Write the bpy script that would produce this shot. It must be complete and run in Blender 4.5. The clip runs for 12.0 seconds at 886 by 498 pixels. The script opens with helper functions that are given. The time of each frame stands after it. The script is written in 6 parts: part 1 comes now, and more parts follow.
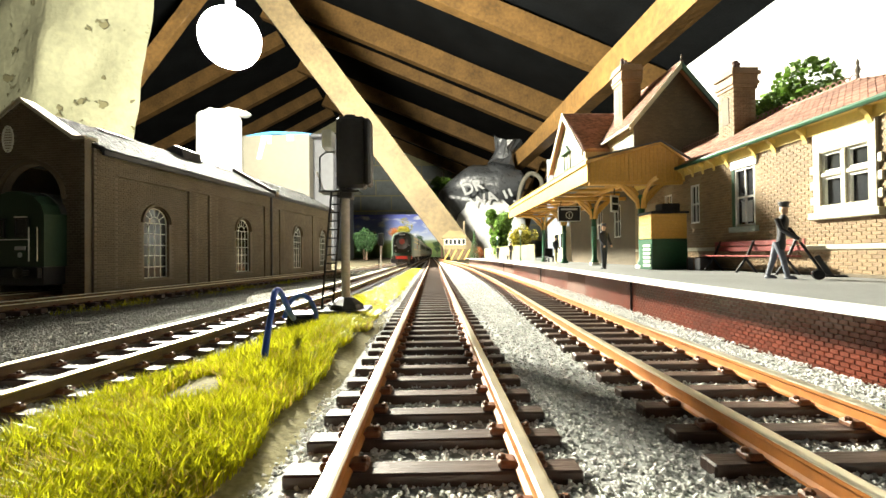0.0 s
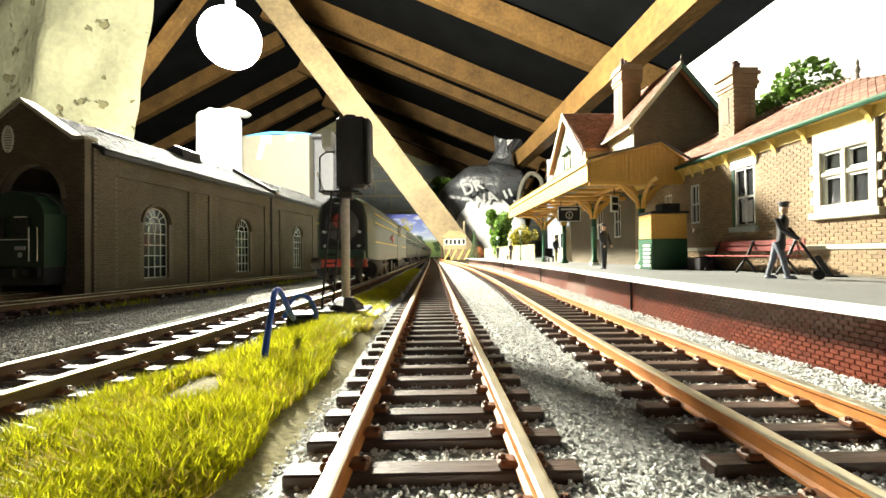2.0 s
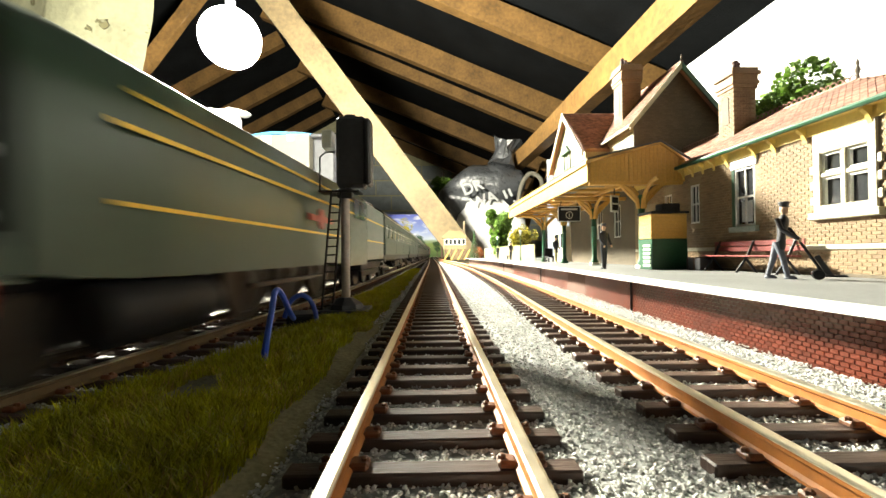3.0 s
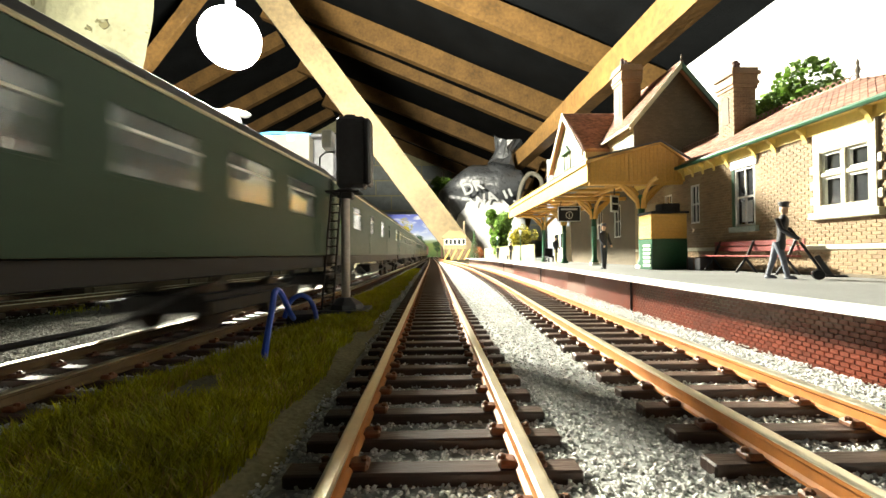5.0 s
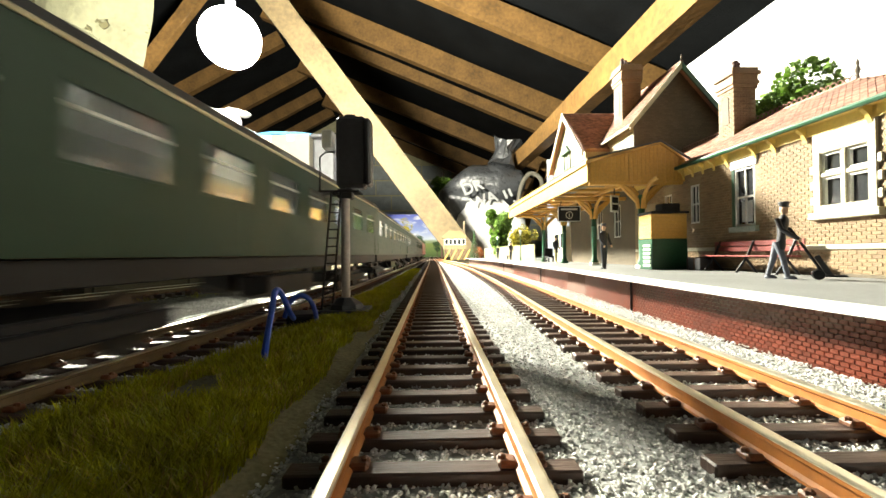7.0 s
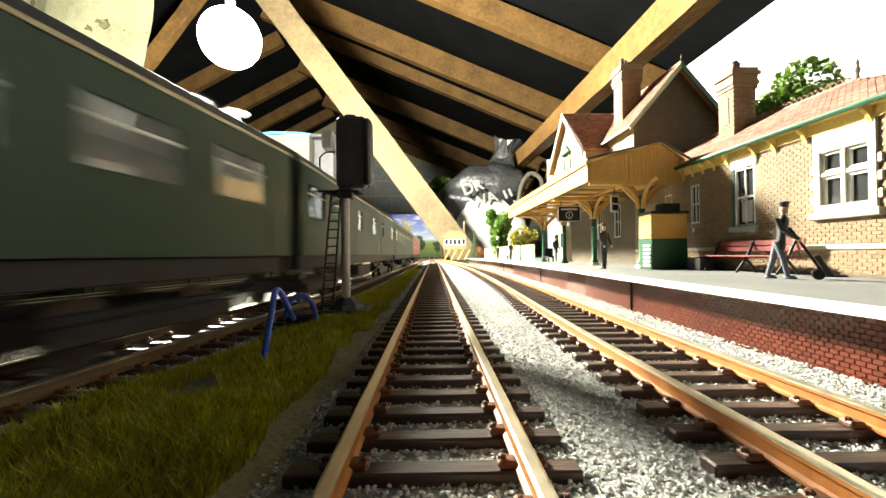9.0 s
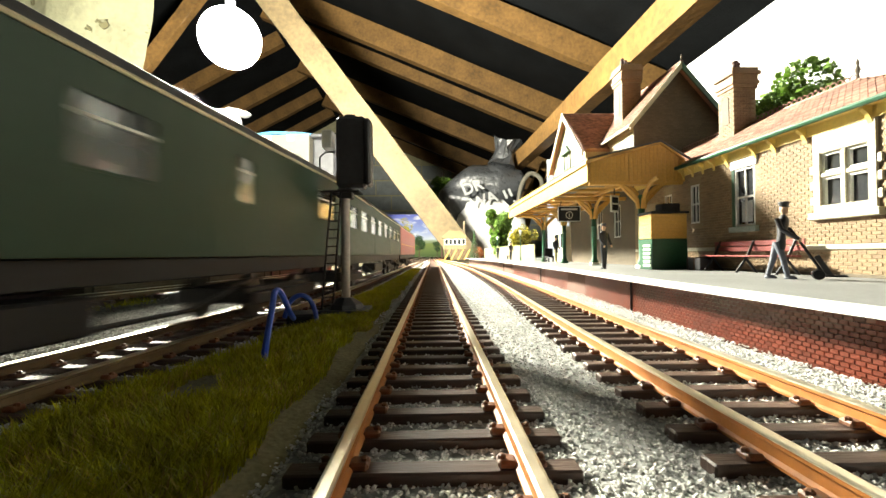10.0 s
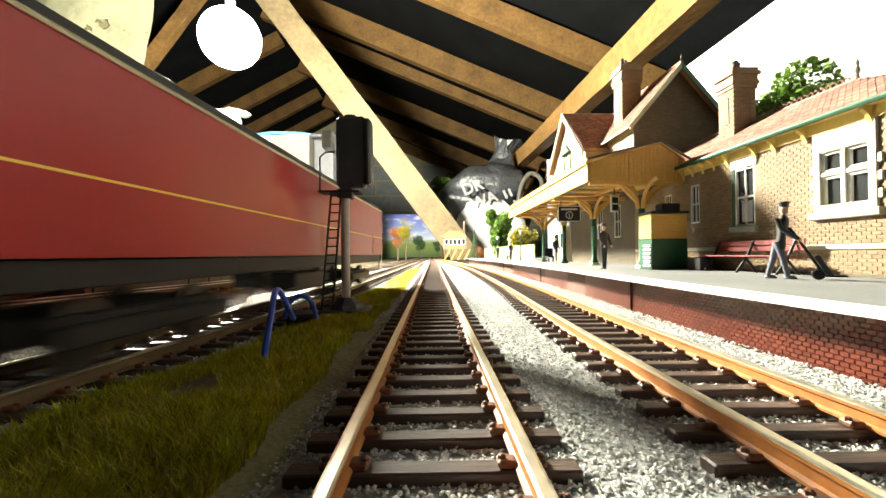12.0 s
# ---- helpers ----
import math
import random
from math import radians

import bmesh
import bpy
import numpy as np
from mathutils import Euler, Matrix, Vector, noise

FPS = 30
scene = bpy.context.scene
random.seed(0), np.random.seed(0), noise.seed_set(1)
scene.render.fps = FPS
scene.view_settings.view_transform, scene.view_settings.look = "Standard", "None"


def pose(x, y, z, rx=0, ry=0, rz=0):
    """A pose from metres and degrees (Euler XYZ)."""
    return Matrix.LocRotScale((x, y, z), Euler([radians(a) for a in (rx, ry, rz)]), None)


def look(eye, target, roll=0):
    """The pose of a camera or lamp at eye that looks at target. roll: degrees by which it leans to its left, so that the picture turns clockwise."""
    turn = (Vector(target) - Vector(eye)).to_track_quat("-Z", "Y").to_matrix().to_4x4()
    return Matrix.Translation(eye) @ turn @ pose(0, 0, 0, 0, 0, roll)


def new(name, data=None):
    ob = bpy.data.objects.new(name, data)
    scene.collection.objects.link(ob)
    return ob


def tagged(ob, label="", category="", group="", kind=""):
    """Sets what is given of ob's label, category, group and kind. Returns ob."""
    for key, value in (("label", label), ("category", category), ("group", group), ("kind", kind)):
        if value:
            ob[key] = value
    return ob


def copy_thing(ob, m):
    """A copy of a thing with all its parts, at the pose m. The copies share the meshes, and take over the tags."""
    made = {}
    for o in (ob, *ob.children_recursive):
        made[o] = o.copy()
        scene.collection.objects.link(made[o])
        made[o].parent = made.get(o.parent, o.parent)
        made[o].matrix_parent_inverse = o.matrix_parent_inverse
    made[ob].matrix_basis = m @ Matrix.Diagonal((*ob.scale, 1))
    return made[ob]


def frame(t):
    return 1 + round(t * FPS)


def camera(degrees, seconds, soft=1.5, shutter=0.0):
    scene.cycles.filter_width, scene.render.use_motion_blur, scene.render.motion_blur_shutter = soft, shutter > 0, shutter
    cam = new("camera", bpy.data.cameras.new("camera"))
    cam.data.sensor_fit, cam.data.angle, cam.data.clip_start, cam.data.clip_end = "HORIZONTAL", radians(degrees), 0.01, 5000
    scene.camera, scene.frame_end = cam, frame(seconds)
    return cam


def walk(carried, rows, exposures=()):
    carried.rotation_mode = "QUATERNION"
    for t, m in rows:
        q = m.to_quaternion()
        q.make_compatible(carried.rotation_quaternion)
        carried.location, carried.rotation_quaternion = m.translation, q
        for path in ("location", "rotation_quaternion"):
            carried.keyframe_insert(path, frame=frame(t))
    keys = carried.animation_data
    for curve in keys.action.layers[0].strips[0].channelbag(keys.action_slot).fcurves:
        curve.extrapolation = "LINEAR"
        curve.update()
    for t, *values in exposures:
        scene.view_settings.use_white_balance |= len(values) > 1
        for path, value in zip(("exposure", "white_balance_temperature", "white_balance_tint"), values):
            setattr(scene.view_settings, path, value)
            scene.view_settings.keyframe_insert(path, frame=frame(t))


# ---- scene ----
cam = camera(93.3, 12.0, soft=1.5, shutter=0.9)
EYE = (0.0, 0.0, 0.024)
AIM = (math.sin(radians(1.39)) * math.cos(radians(0.7)), math.cos(radians(1.39)) * math.cos(radians(0.7)), 0.024 + math.sin(radians(0.7)))
STAND = look(EYE, AIM, -0.6)
walk(cam, [(0.0, STAND), (12.0, STAND)], exposures=[(0.0, 0.0), (1.5, 0.0), (2.4, 0.1), (3.2, 0.2), (12.0, 0.2)])

# ---- light: one loft lamp, a dim loft around it ----
world = bpy.data.worlds.new("loft_air")
scene.world = world
world.use_nodes = True
world.node_tree.nodes["Background"].inputs["Color"].default_value = (0.80, 0.88, 1.0, 1)
world.node_tree.nodes["Background"].inputs["Strength"].default_value = 0.002
LAMP_AT = (-419, 880, 480)
LAMP_STRENGTH = 2200.0

# ---- building helpers; plans are in millimetres ----
MM = 0.001


def V(*p):
    return Vector(p) * MM


def box(bm, x0, x1, y0, y1, z0, z1, c=0.0, m=None):
    """A box, with chamfered edges where c is given."""
    pts = []
    for sx, x in ((1, x0), (-1, x1)):
        for sy, y in ((1, y0), (-1, y1)):
            for sz, z in ((1, z0), (-1, z1)):
                if c:
                    pts += [(x, y + sy * c, z + sz * c), (x + sx * c, y, z + sz * c), (x + sx * c, y + sy * c, z)]
                else:
                    pts.append((x, y, z))
    vs = [bm.verts.new((m @ V(*p)) if m else V(*p)) for p in pts]
    if c:
        res = bmesh.ops.convex_hull(bm, input=vs)
    else:
        for f in ((0, 1, 3, 2), (4, 6, 7, 5), (0, 4, 5, 1), (2, 3, 7, 6), (0, 2, 6, 4), (1, 5, 7, 3)):
            bm.faces.new([vs[i] for i in f])
    return bm


def hexa(bm, pts):
    """A block from eight corners: four of the base, four of the top, both counter-clockwise."""
    vs = [bm.verts.new(V(*p)) for p in pts]
    for f in ((3, 2, 1, 0), (4, 5, 6, 7), (0, 1, 5, 4), (1, 2, 6, 5), (2, 3, 7, 6), (3, 0, 4, 7)):
        bm.faces.new([vs[i] for i in f])
    return bm


def beam(bm, a, b, w, d, across=(0, 1, 0)):
    """A timber from a to b: w wide in the plane square to across, d thick along it."""
    a, b = Vector(a), Vector(b)
    n = (b - a).normalized()
    t = Vector(across).normalized()
    s = n.cross(t).normalized()
    q = []
    for e in (a, b):
        q += [e - s * w / 2 - t * d / 2, e + s * w / 2 - t * d / 2, e + s * w / 2 + t * d / 2, e - s * w / 2 + t * d / 2]
    return hexa(bm, q)


def tube(bm, pts, r, n=8, r2=None):
    """A round bar through points."""
    pts = [Vector(p) for p in pts]
    rings = []
    for i, p in enumerate(pts):
        t = (pts[min(i + 1, len(pts) - 1)] - pts[max(i - 1, 0)]).normalized()
        u = t.cross(Vector((0, 0, 1)))
        if u.length < 0.05:
            u = t.cross(Vector((0, 1, 0)))
        u.normalize()
        w = t.cross(u)
        rr = r if r2 is None else r + (r2 - r) * i / max(1, len(pts) - 1)
        rings.append([bm.verts.new((p + (u * math.cos(k * math.tau / n) + w * math.sin(k * math.tau / n)) * rr) * MM) for k in range(n)])
    for a, b in zip(rings, rings[1:]):
        for k in range(n):
            bm.faces.new((a[k], a[(k + 1) % n], b[(k + 1) % n], b[k]))
    bm.faces.new(rings[0][::-1])
    bm.faces.new(rings[-1])
    return bm


def sweep(bm, profile, path, closed=True):
    """A profile (x, z) carried along plan points (x, y), upright, capped at both ends."""
    rings = []
    for i, (px, py) in enumerate(path):
        a, b = path[max(i - 1, 0)], path[min(i + 1, len(path) - 1)]
        t = Vector((b[0] - a[0], b[1] - a[1])).normalized()
        rings.append([bm.verts.new(V(px + t.y * u, py - t.x * u, z)) for u, z in profile])
    n = len(profile)
    for a, b in zip(rings, rings[1:]):
        for k in range(n if closed else n - 1):
            bm.faces.new((a[k], a[(k + 1) % n], b[(k + 1) % n], b[k]))
    if closed:
        bm.faces.new(rings[0][::-1])
        bm.faces.new(rings[-1])
    return bm


def extrude(bm, outline, a, b, m=None):
    """A flat outline in (x, z) pushed from y = a to y = b."""
    lo = [bm.verts.new((m @ V(x, a, z)) if m else V(x, a, z)) for x, z in outline]
    hi = [bm.verts.new((m @ V(x, b, z)) if m else V(x, b, z)) for x, z in outline]
    n = len(outline)
    bm.faces.new(lo)
    bm.faces.new(hi[::-1])
    for k in range(n):
        bm.faces.new((lo[k], hi[k], hi[(k + 1) % n], lo[(k + 1) % n]))
    return bm


def lathe(bm, profile, n=12, m=None):
    """A turned shape from (radius, z) pairs round the z axis."""
    rings = []
    for r, z in profile:
        r = max(r, 0.01)
        rings.append([bm.verts.new((m @ V(r * math.cos(k * math.tau / n), r * math.sin(k * math.tau / n), z)) if m else V(r * math.cos(k * math.tau / n), r * math.sin(k * math.tau / n), z)) for k in range(n)])
    for a, b in zip(rings, rings[1:]):
        for k in range(n):
            bm.faces.new((a[k], a[(k + 1) % n], b[(k + 1) % n], b[k]))
    bm.faces.new(rings[0][::-1])
    bm.faces.new(rings[-1])
    return bm


def mesh_of(bm, material, smooth=False):
    bmesh.ops.recalc_face_normals(bm, faces=bm.faces[:])
    me = bpy.data.meshes.new("shape")
    bm.to_mesh(me)
    bm.free()
    if smooth:
        me.shade_smooth()
        me.set_sharp_from_angle(angle=radians(40))
    me.materials.append(material)
    return me


def part(name, bm, material, parent=None, label="", smooth=False, kind=""):
    """Links a bmesh as one mesh object, under a thing or a part."""
    ob = new(name, mesh_of(bm, material, smooth) if isinstance(bm, bmesh.types.BMesh) else bm)
    if parent:
        ob.parent = parent
    return tagged(ob, label, "", "", kind)


def thing(name, x, y, z, rz=0, label="", category="", group="", kind=""):
    ob = new(name)
    ob.empty_display_size = 0.01
    ob.matrix_world = pose(x * MM, y * MM, z * MM, 0, 0, rz)
    return tagged(ob, label, category, group, kind)


def bmn():
    return bmesh.new()


def scatter(name, material, shape, faces, places, turns, sizes, parent=None, tilt=None):
    """Many small pieces in one mesh: a shape (n, 3) set at places, turned about z (and tilted), with a size each (or three)."""
    shape, places, sizes = np.array(shape, float), np.array(places, float), np.array(sizes, float)
    if sizes.ndim == 1:
        sizes = np.repeat(sizes[:, None], 3, 1)
    v = shape[None] * sizes[:, None, :]
    if tilt is not None:
        c, s = np.cos(tilt)[:, None], np.sin(tilt)[:, None]
        v = np.stack([v[..., 0], c * v[..., 1] - s * v[..., 2], s * v[..., 1] + c * v[..., 2]], -1)
    c, s = np.cos(turns)[:, None], np.sin(turns)[:, None]
    v = np.stack([c * v[..., 0] - s * v[..., 1], s * v[..., 0] + c * v[..., 1], v[..., 2]], -1) + places[:, None, :]
    k, n = len(shape), len(places)
    fs = (np.array(faces)[None] + (np.arange(n) * k)[:, None, None]).reshape(-1, len(faces[0]))
    me = bpy.data.meshes.new("shape")
    me.from_pydata((v.reshape(-1, 3) * MM).tolist(), [], fs.tolist())
    me.materials.append(material)
    ob = new(name, me)
    if parent:
        ob.parent = parent
    return tagged(ob, "", "", "", "stuff")


def field(name, ma, ma_joined, origin, u, v, n, nu, nv, pitch, size, thick, parent, near=None, keep=None, lift=0.0, jitter=0.06, stagger=True):
    """Courses of small pieces on a plane: rows along v, pieces along u, thick along n. near(a, b): built one by one; keep(a, b, la): laid at all.
    lift raises the lower edge, as of lapped tiles."""
    rng = np.random.default_rng(11)
    u, v, n, origin = Vector(u).normalized(), Vector(v).normalized(), Vector(n).normalized(), Vector(origin)
    rest = []
    for j in range(nv):
        for i in range(nu):
            a = (i + 0.5 + (0.5 if stagger and j % 2 else 0)) * pitch[0]
            b = (j + 0.5) * pitch[1]
            if keep and not keep(a, b):
                continue
            rest.append((a, b, bool(near and near(a, b))))
    corners = np.array([(-.5, -.5, 0), (.5, -.5, 0), (.5, .5, 0), (-.5, .5, 0), (-.47, -.45, 1), (.47, -.45, 1), (.47, .45, 1), (-.47, .45, 1)])
    faces = [(4, 5, 6, 7), (0, 1, 5, 4), (1, 2, 6, 5), (2, 3, 7, 6), (3, 0, 4, 7)]
    shape = corners * (size[0], size[1], thick)
    shape[4:6, 2] += lift
    R = np.array([u, v, n])
    far = np.array([(a, b) for a, b, s in rest if not s])
    if len(far):
        c = np.array(origin) + far[:, :1] * np.array(u) + far[:, 1:] * np.array(v)
        c = c + rng.normal(0, jitter * thick, (len(c), 1)) * np.array(n)
        vs = (c[:, None, :] + (shape @ R)[None]).reshape(-1, 3)
        fs = (np.array(faces)[None] + (np.arange(len(far)) * 8)[:, None, None]).reshape(-1, 4)
        me = bpy.data.meshes.new("shape")
        me.from_pydata((vs * MM).tolist(), [], fs.tolist())
        me.materials.append(ma_joined)
        part({"brick": "brickwork", "tile": "tiling", "slate": "slating", "weatherboard": "boarding"}[name], me, None, parent, kind="stuff")
    shared = None
    for a, b, s in rest:
        if s:
            if shared is None:
                shared = bpy.data.meshes.new("shape")
                shared.from_pydata((shape * MM).tolist(), [], faces)
                shared.materials.append(ma)
            ob = part(name, shared, None, parent)
            p = origin + u * a + v * b + n * float(rng.normal(0, jitter * thick))
            ob.matrix_basis = Matrix.Translation(p * MM) @ Matrix((u, v, n)).transposed().to_4x4()


def figure(pieces):
    """One mesh from several bmeshes with a material each."""
    verts, faces, mats, index = [], [], [], []
    for bm, ma in pieces:
        bmesh.ops.recalc_face_normals(bm, faces=bm.faces[:])
        if ma not in mats:
            mats.append(ma)
        base = len(verts)
        bm.verts.index_update()
        verts += [v.co[:] for v in bm.verts]
        for f in bm.faces:
            faces.append([base + v.index for v in f.verts])
            index.append(mats.index(ma))
        bm.free()
    me = bpy.data.meshes.new("shape")
    me.from_pydata(verts, [], faces)
    for ma in mats:
        me.materials.append(ma)
    me.polygons.foreach_set("material_index", index)
    me.shade_smooth()
    me.set_sharp_from_angle(angle=radians(50))
    return me


# ---- materials ----
def material(name, colour, rough=0.6, metal=0.0, vary=0.25, grain=900.0, blotch=40.0, bump=0.3, stretch=(1, 1, 1), second=None, piece=0.0, spec=0.5, island=0.0, bump_size=0.0004, leaf=0.0):
    """Two scales of noise over a base colour, with fine relief; piece: how far single pieces differ."""
    ma = bpy.data.materials.new(name)
    ma.use_nodes = True
    nt = ma.node_tree
    b = nt.nodes["Principled BSDF"]
    N, L = nt.nodes.new, nt.links.new
    tc, mp = N("ShaderNodeTexCoord"), N("ShaderNodeMapping")
    mp.inputs["Scale"].default_value = stretch
    L(tc.outputs["Object"], mp.inputs["Vector"])
    fine, wide = N("ShaderNodeTexNoise"), N("ShaderNodeTexNoise")
    fine.inputs["Scale"].default_value, fine.inputs["Detail"].default_value = grain, 5
    wide.inputs["Scale"].default_value, wide.inputs["Detail"].default_value = blotch, 3
    L(mp.outputs[0], fine.inputs["Vector"])
    L(mp.outputs[0], wide.inputs["Vector"])
    add = N("ShaderNodeMath")
    add.operation = "ADD"
    L(fine.outputs[0], add.inputs[0])
    L(wide.outputs[0], add.inputs[1])
    fac = N("ShaderNodeMapRange")
    fac.inputs["From Min"].default_value, fac.inputs["From Max"].default_value = 0.62, 1.38
    L(add.outputs[0], fac.inputs["Value"])
    mix = N("ShaderNodeMix")
    mix.data_type = "RGBA"
    dark = second or tuple(c * (1 - 1.4 * vary) for c in colour)
    lite = tuple(min(1, c * (1 + vary)) for c in colour) if not second else colour
    mix.inputs[6].default_value, mix.inputs[7].default_value = (*dark, 1), (*lite, 1)
    L(fac.outputs[0], mix.inputs[0])
    out = mix.outputs[2]
    if piece or island:
        rnd = N("ShaderNodeObjectInfo").outputs["Random"] if piece else N("ShaderNodeNewGeometry").outputs["Random Per Island"]
        amount = piece or island
        mr = N("ShaderNodeMapRange")
        mr.inputs["To Min"].default_value, mr.inputs["To Max"].default_value = 1 - amount, 1 + amount
        L(rnd, mr.inputs["Value"])
        hs = N("ShaderNodeHueSaturation")
        L(mr.outputs[0], hs.inputs["Value"])
        L(out, hs.inputs["Color"])
        out = hs.outputs[0]
    L(out, b.inputs["Base Color"])
    rr = N("ShaderNodeMapRange")
    rr.inputs["To Min"].default_value, rr.inputs["To Max"].default_value = max(0.02, rough - 0.12), min(1, rough + 0.12)
    L(fine.outputs[0], rr.inputs["Value"])
    L(rr.outputs[0], b.inputs["Roughness"])
    b.inputs["Metallic"].default_value = metal
    b.inputs["Specular IOR Level"].default_value = spec
    if bump:
        bp = N("ShaderNodeBump")
        bp.inputs["Strength"].default_value, bp.inputs["Distance"].default_value = bump, bump_size
        L(fine.outputs[0], bp.inputs["Height"])
        L(bp.outputs[0], b.inputs["Normal"])
    if leaf:
        tl, ms = N("ShaderNodeBsdfTranslucent"), N("ShaderNodeMixShader")
        ms.inputs[0].default_value = leaf
        L(out, tl.inputs["Color"])
        L(b.outputs[0], ms.inputs[1])
        L(tl.outputs[0], ms.inputs[2])
        L(ms.outputs[0], nt.nodes["Material Output"].inputs["Surface"])
    return ma


def pitted(ma):
    """Broken pits and bare patches in a rendered face."""
    nt = ma.node_tree
    N, L = nt.nodes.new, nt.links.new
    b = nt.nodes["Principled BSDF"]
    tc, n1, mr, mix = N("ShaderNodeTexCoord"), N("ShaderNodeTexNoise"), N("ShaderNodeMapRange"), N("ShaderNodeMix")
    n1.inputs["Scale"].default_value, n1.inputs["Detail"].default_value = 13.0, 8
    L(tc.outputs["Object"], n1.inputs["Vector"])
    mr.inputs["From Min"].default_value, mr.inputs["From Max"].default_value = 0.63, 0.66
    L(n1.outputs[0], mr.inputs["Value"])
    old = b.inputs["Base Color"].links[0].from_socket
    mix.data_type = "RGBA"
    mix.inputs[7].default_value = (0.30, 0.27, 0.14, 1)
    L(mr.outputs[0], mix.inputs[0])
    L(old, mix.inputs[6])
    L(mix.outputs[2], b.inputs["Base Color"])
    bp = N("ShaderNodeBump")
    bp.invert = True
    bp.inputs["Distance"].default_value = 0.02
    L(mr.outputs[0], bp.inputs["Height"])
    L(b.inputs["Normal"].links[0].from_socket, bp.inputs["Normal"])
    L(bp.outputs[0], b.inputs["Normal"])
    return ma


def glow(name, colour, strength):
    ma = bpy.data.materials.new(name)
    ma.use_nodes = True
    b = ma.node_tree.nodes["Principled BSDF"]
    b.inputs["Base Color"].default_value = (*colour, 1)
    b.inputs["Emission Color"].default_value = (*colour, 1)
    b.inputs["Emission Strength"].default_value = strength
    return ma


def glass(name, colour=(0.9, 0.95, 0.95), rough=0.03):
    ma = bpy.data.materials.new(name)
    ma.use_nodes = True
    b = ma.node_tree.nodes["Principled BSDF"]
    b.inputs["Base Color"].default_value = (*colour, 1)
    b.inputs["Roughness"].default_value = rough
    b.inputs["Transmission Weight"].default_value = 0.9
    b.inputs["IOR"].default_value = 1.3
    return ma


M_TIMBER = material("sawn_pine", (0.22, 0.118, 0.034), 0.7, vary=0.35, grain=60, blotch=9, bump=0.5, stretch=(1, 1, 1), bump_size=0.004)
# the same pine in a darker tan, offsetting the lamp's glare on the web
M_WEB = material("dimmed_tan_pine", (0.13, 0.092, 0.044), 0.75, vary=0.35, grain=60, blotch=9, bump=0.5, bump_size=0.004)
M_FELT = material("black_roofing_felt", (0.010, 0.011, 0.012), 0.85, spec=0.08, vary=0.4, grain=120, blotch=5, bump=0.6, bump_size=0.004)
M_PLASTER = pitted(material("rough_cream_render", (0.56, 0.545, 0.35), 0.85, vary=0.18, grain=30, blotch=4, bump=0.5, bump_size=0.012))
M_BLOCK = material("grey_concrete_block", (0.40, 0.43, 0.43), 0.9, vary=0.2, grain=150, blotch=12, bump=0.5, island=0.12, bump_size=0.003)
M_MORTAR = material("pale_mortar", (0.60, 0.56, 0.34), 0.9, vary=0.15, grain=200, blotch=20)
# for the walls out of view: dark, so little light bounces back
M_UNSEEN_WALL = material("dark_unseen_wall", (0.10, 0.085, 0.06), 0.85, vary=0.3, grain=400, blotch=20, spec=0.1)
M_DUST = material("grey_floor_dust", (0.12, 0.12, 0.11), 0.9, vary=0.25, grain=120, blotch=8)
M_GROUND = material("scenic_earth", (0.04, 0.034, 0.022), 0.9, vary=0.4, grain=900, blotch=60, bump=0.6, spec=0.04)
M_BALLAST = material("pale_granite_ballast", (0.66, 0.66, 0.63), 0.8, vary=0.25, grain=1500, blotch=40, island=0.35)
M_BALLAST_D = material("grey_ballast_bed", (0.32, 0.32, 0.305), 0.9, vary=0.35, grain=1200, blotch=60, bump=0.9, spec=0.05)
M_BALLAST_DIRTY = material("dirty_grey_ballast", (0.15, 0.145, 0.13), 0.85, vary=0.3, grain=1500, blotch=40, island=0.5, spec=0.2)
M_RAIL_SIDE = material("rust_painted_rail_side", (0.37, 0.13, 0.02), 0.55, vary=0.25, grain=500, blotch=40)
M_RAIL_TOP = material("worn_nickel_rail_head", (0.86, 0.79, 0.62), 0.38, metal=1.0, vary=0.08, grain=600, blotch=60, bump=0.04)
M_SLEEPER = material("dark_brown_plastic_sleeper", (0.062, 0.036, 0.026), 0.5, vary=0.3, grain=900, blotch=120, bump=0.4, stretch=(0.3, 2, 1), piece=0.25)
# darker copy of the rust paint, for rail sides turned from the lamp
M_RAIL_SHADE = material("shaded_dark_rail_side", (0.10, 0.058, 0.022), 0.6, vary=0.3, grain=500, blotch=40)
M_CHAIR = material("rusty_rail_chair", (0.15, 0.055, 0.02), 0.5, vary=0.3, grain=900, blotch=100)
M_GRASS = material("yellow_green_static_grass", (0.42, 0.42, 0.011), 0.25, spec=0.6, vary=0.3, grain=300, blotch=40, bump=0, island=0.4, leaf=0.5)
M_PLATFORM = material("grey_platform_paving", (0.17, 0.172, 0.168), 0.75, vary=0.2, grain=700, blotch=25, bump=0.4, spec=0.2)
M_COPING = material("white_painted_coping", (0.62, 0.62, 0.58), 0.7, vary=0.14, grain=500, blotch=30)
M_BRICK_RED = material("dark_red_glazed_brick", (0.118, 0.026, 0.013), 0.33, vary=0.3, grain=900, blotch=60, piece=0.22)
M_BRICK_RED_J = material("dark_red_brick_wall", (0.118, 0.026, 0.013), 0.33, vary=0.3, grain=900, blotch=60, island=0.22)
M_BRICK_RED_M = material("grubby_red_mortar", (0.11, 0.05, 0.032), 0.8, vary=0.25, grain=900, blotch=60)
M_BRICK = material("buff_brick", (0.21, 0.132, 0.064), 0.7, vary=0.25, grain=1500, blotch=60, piece=0.18)
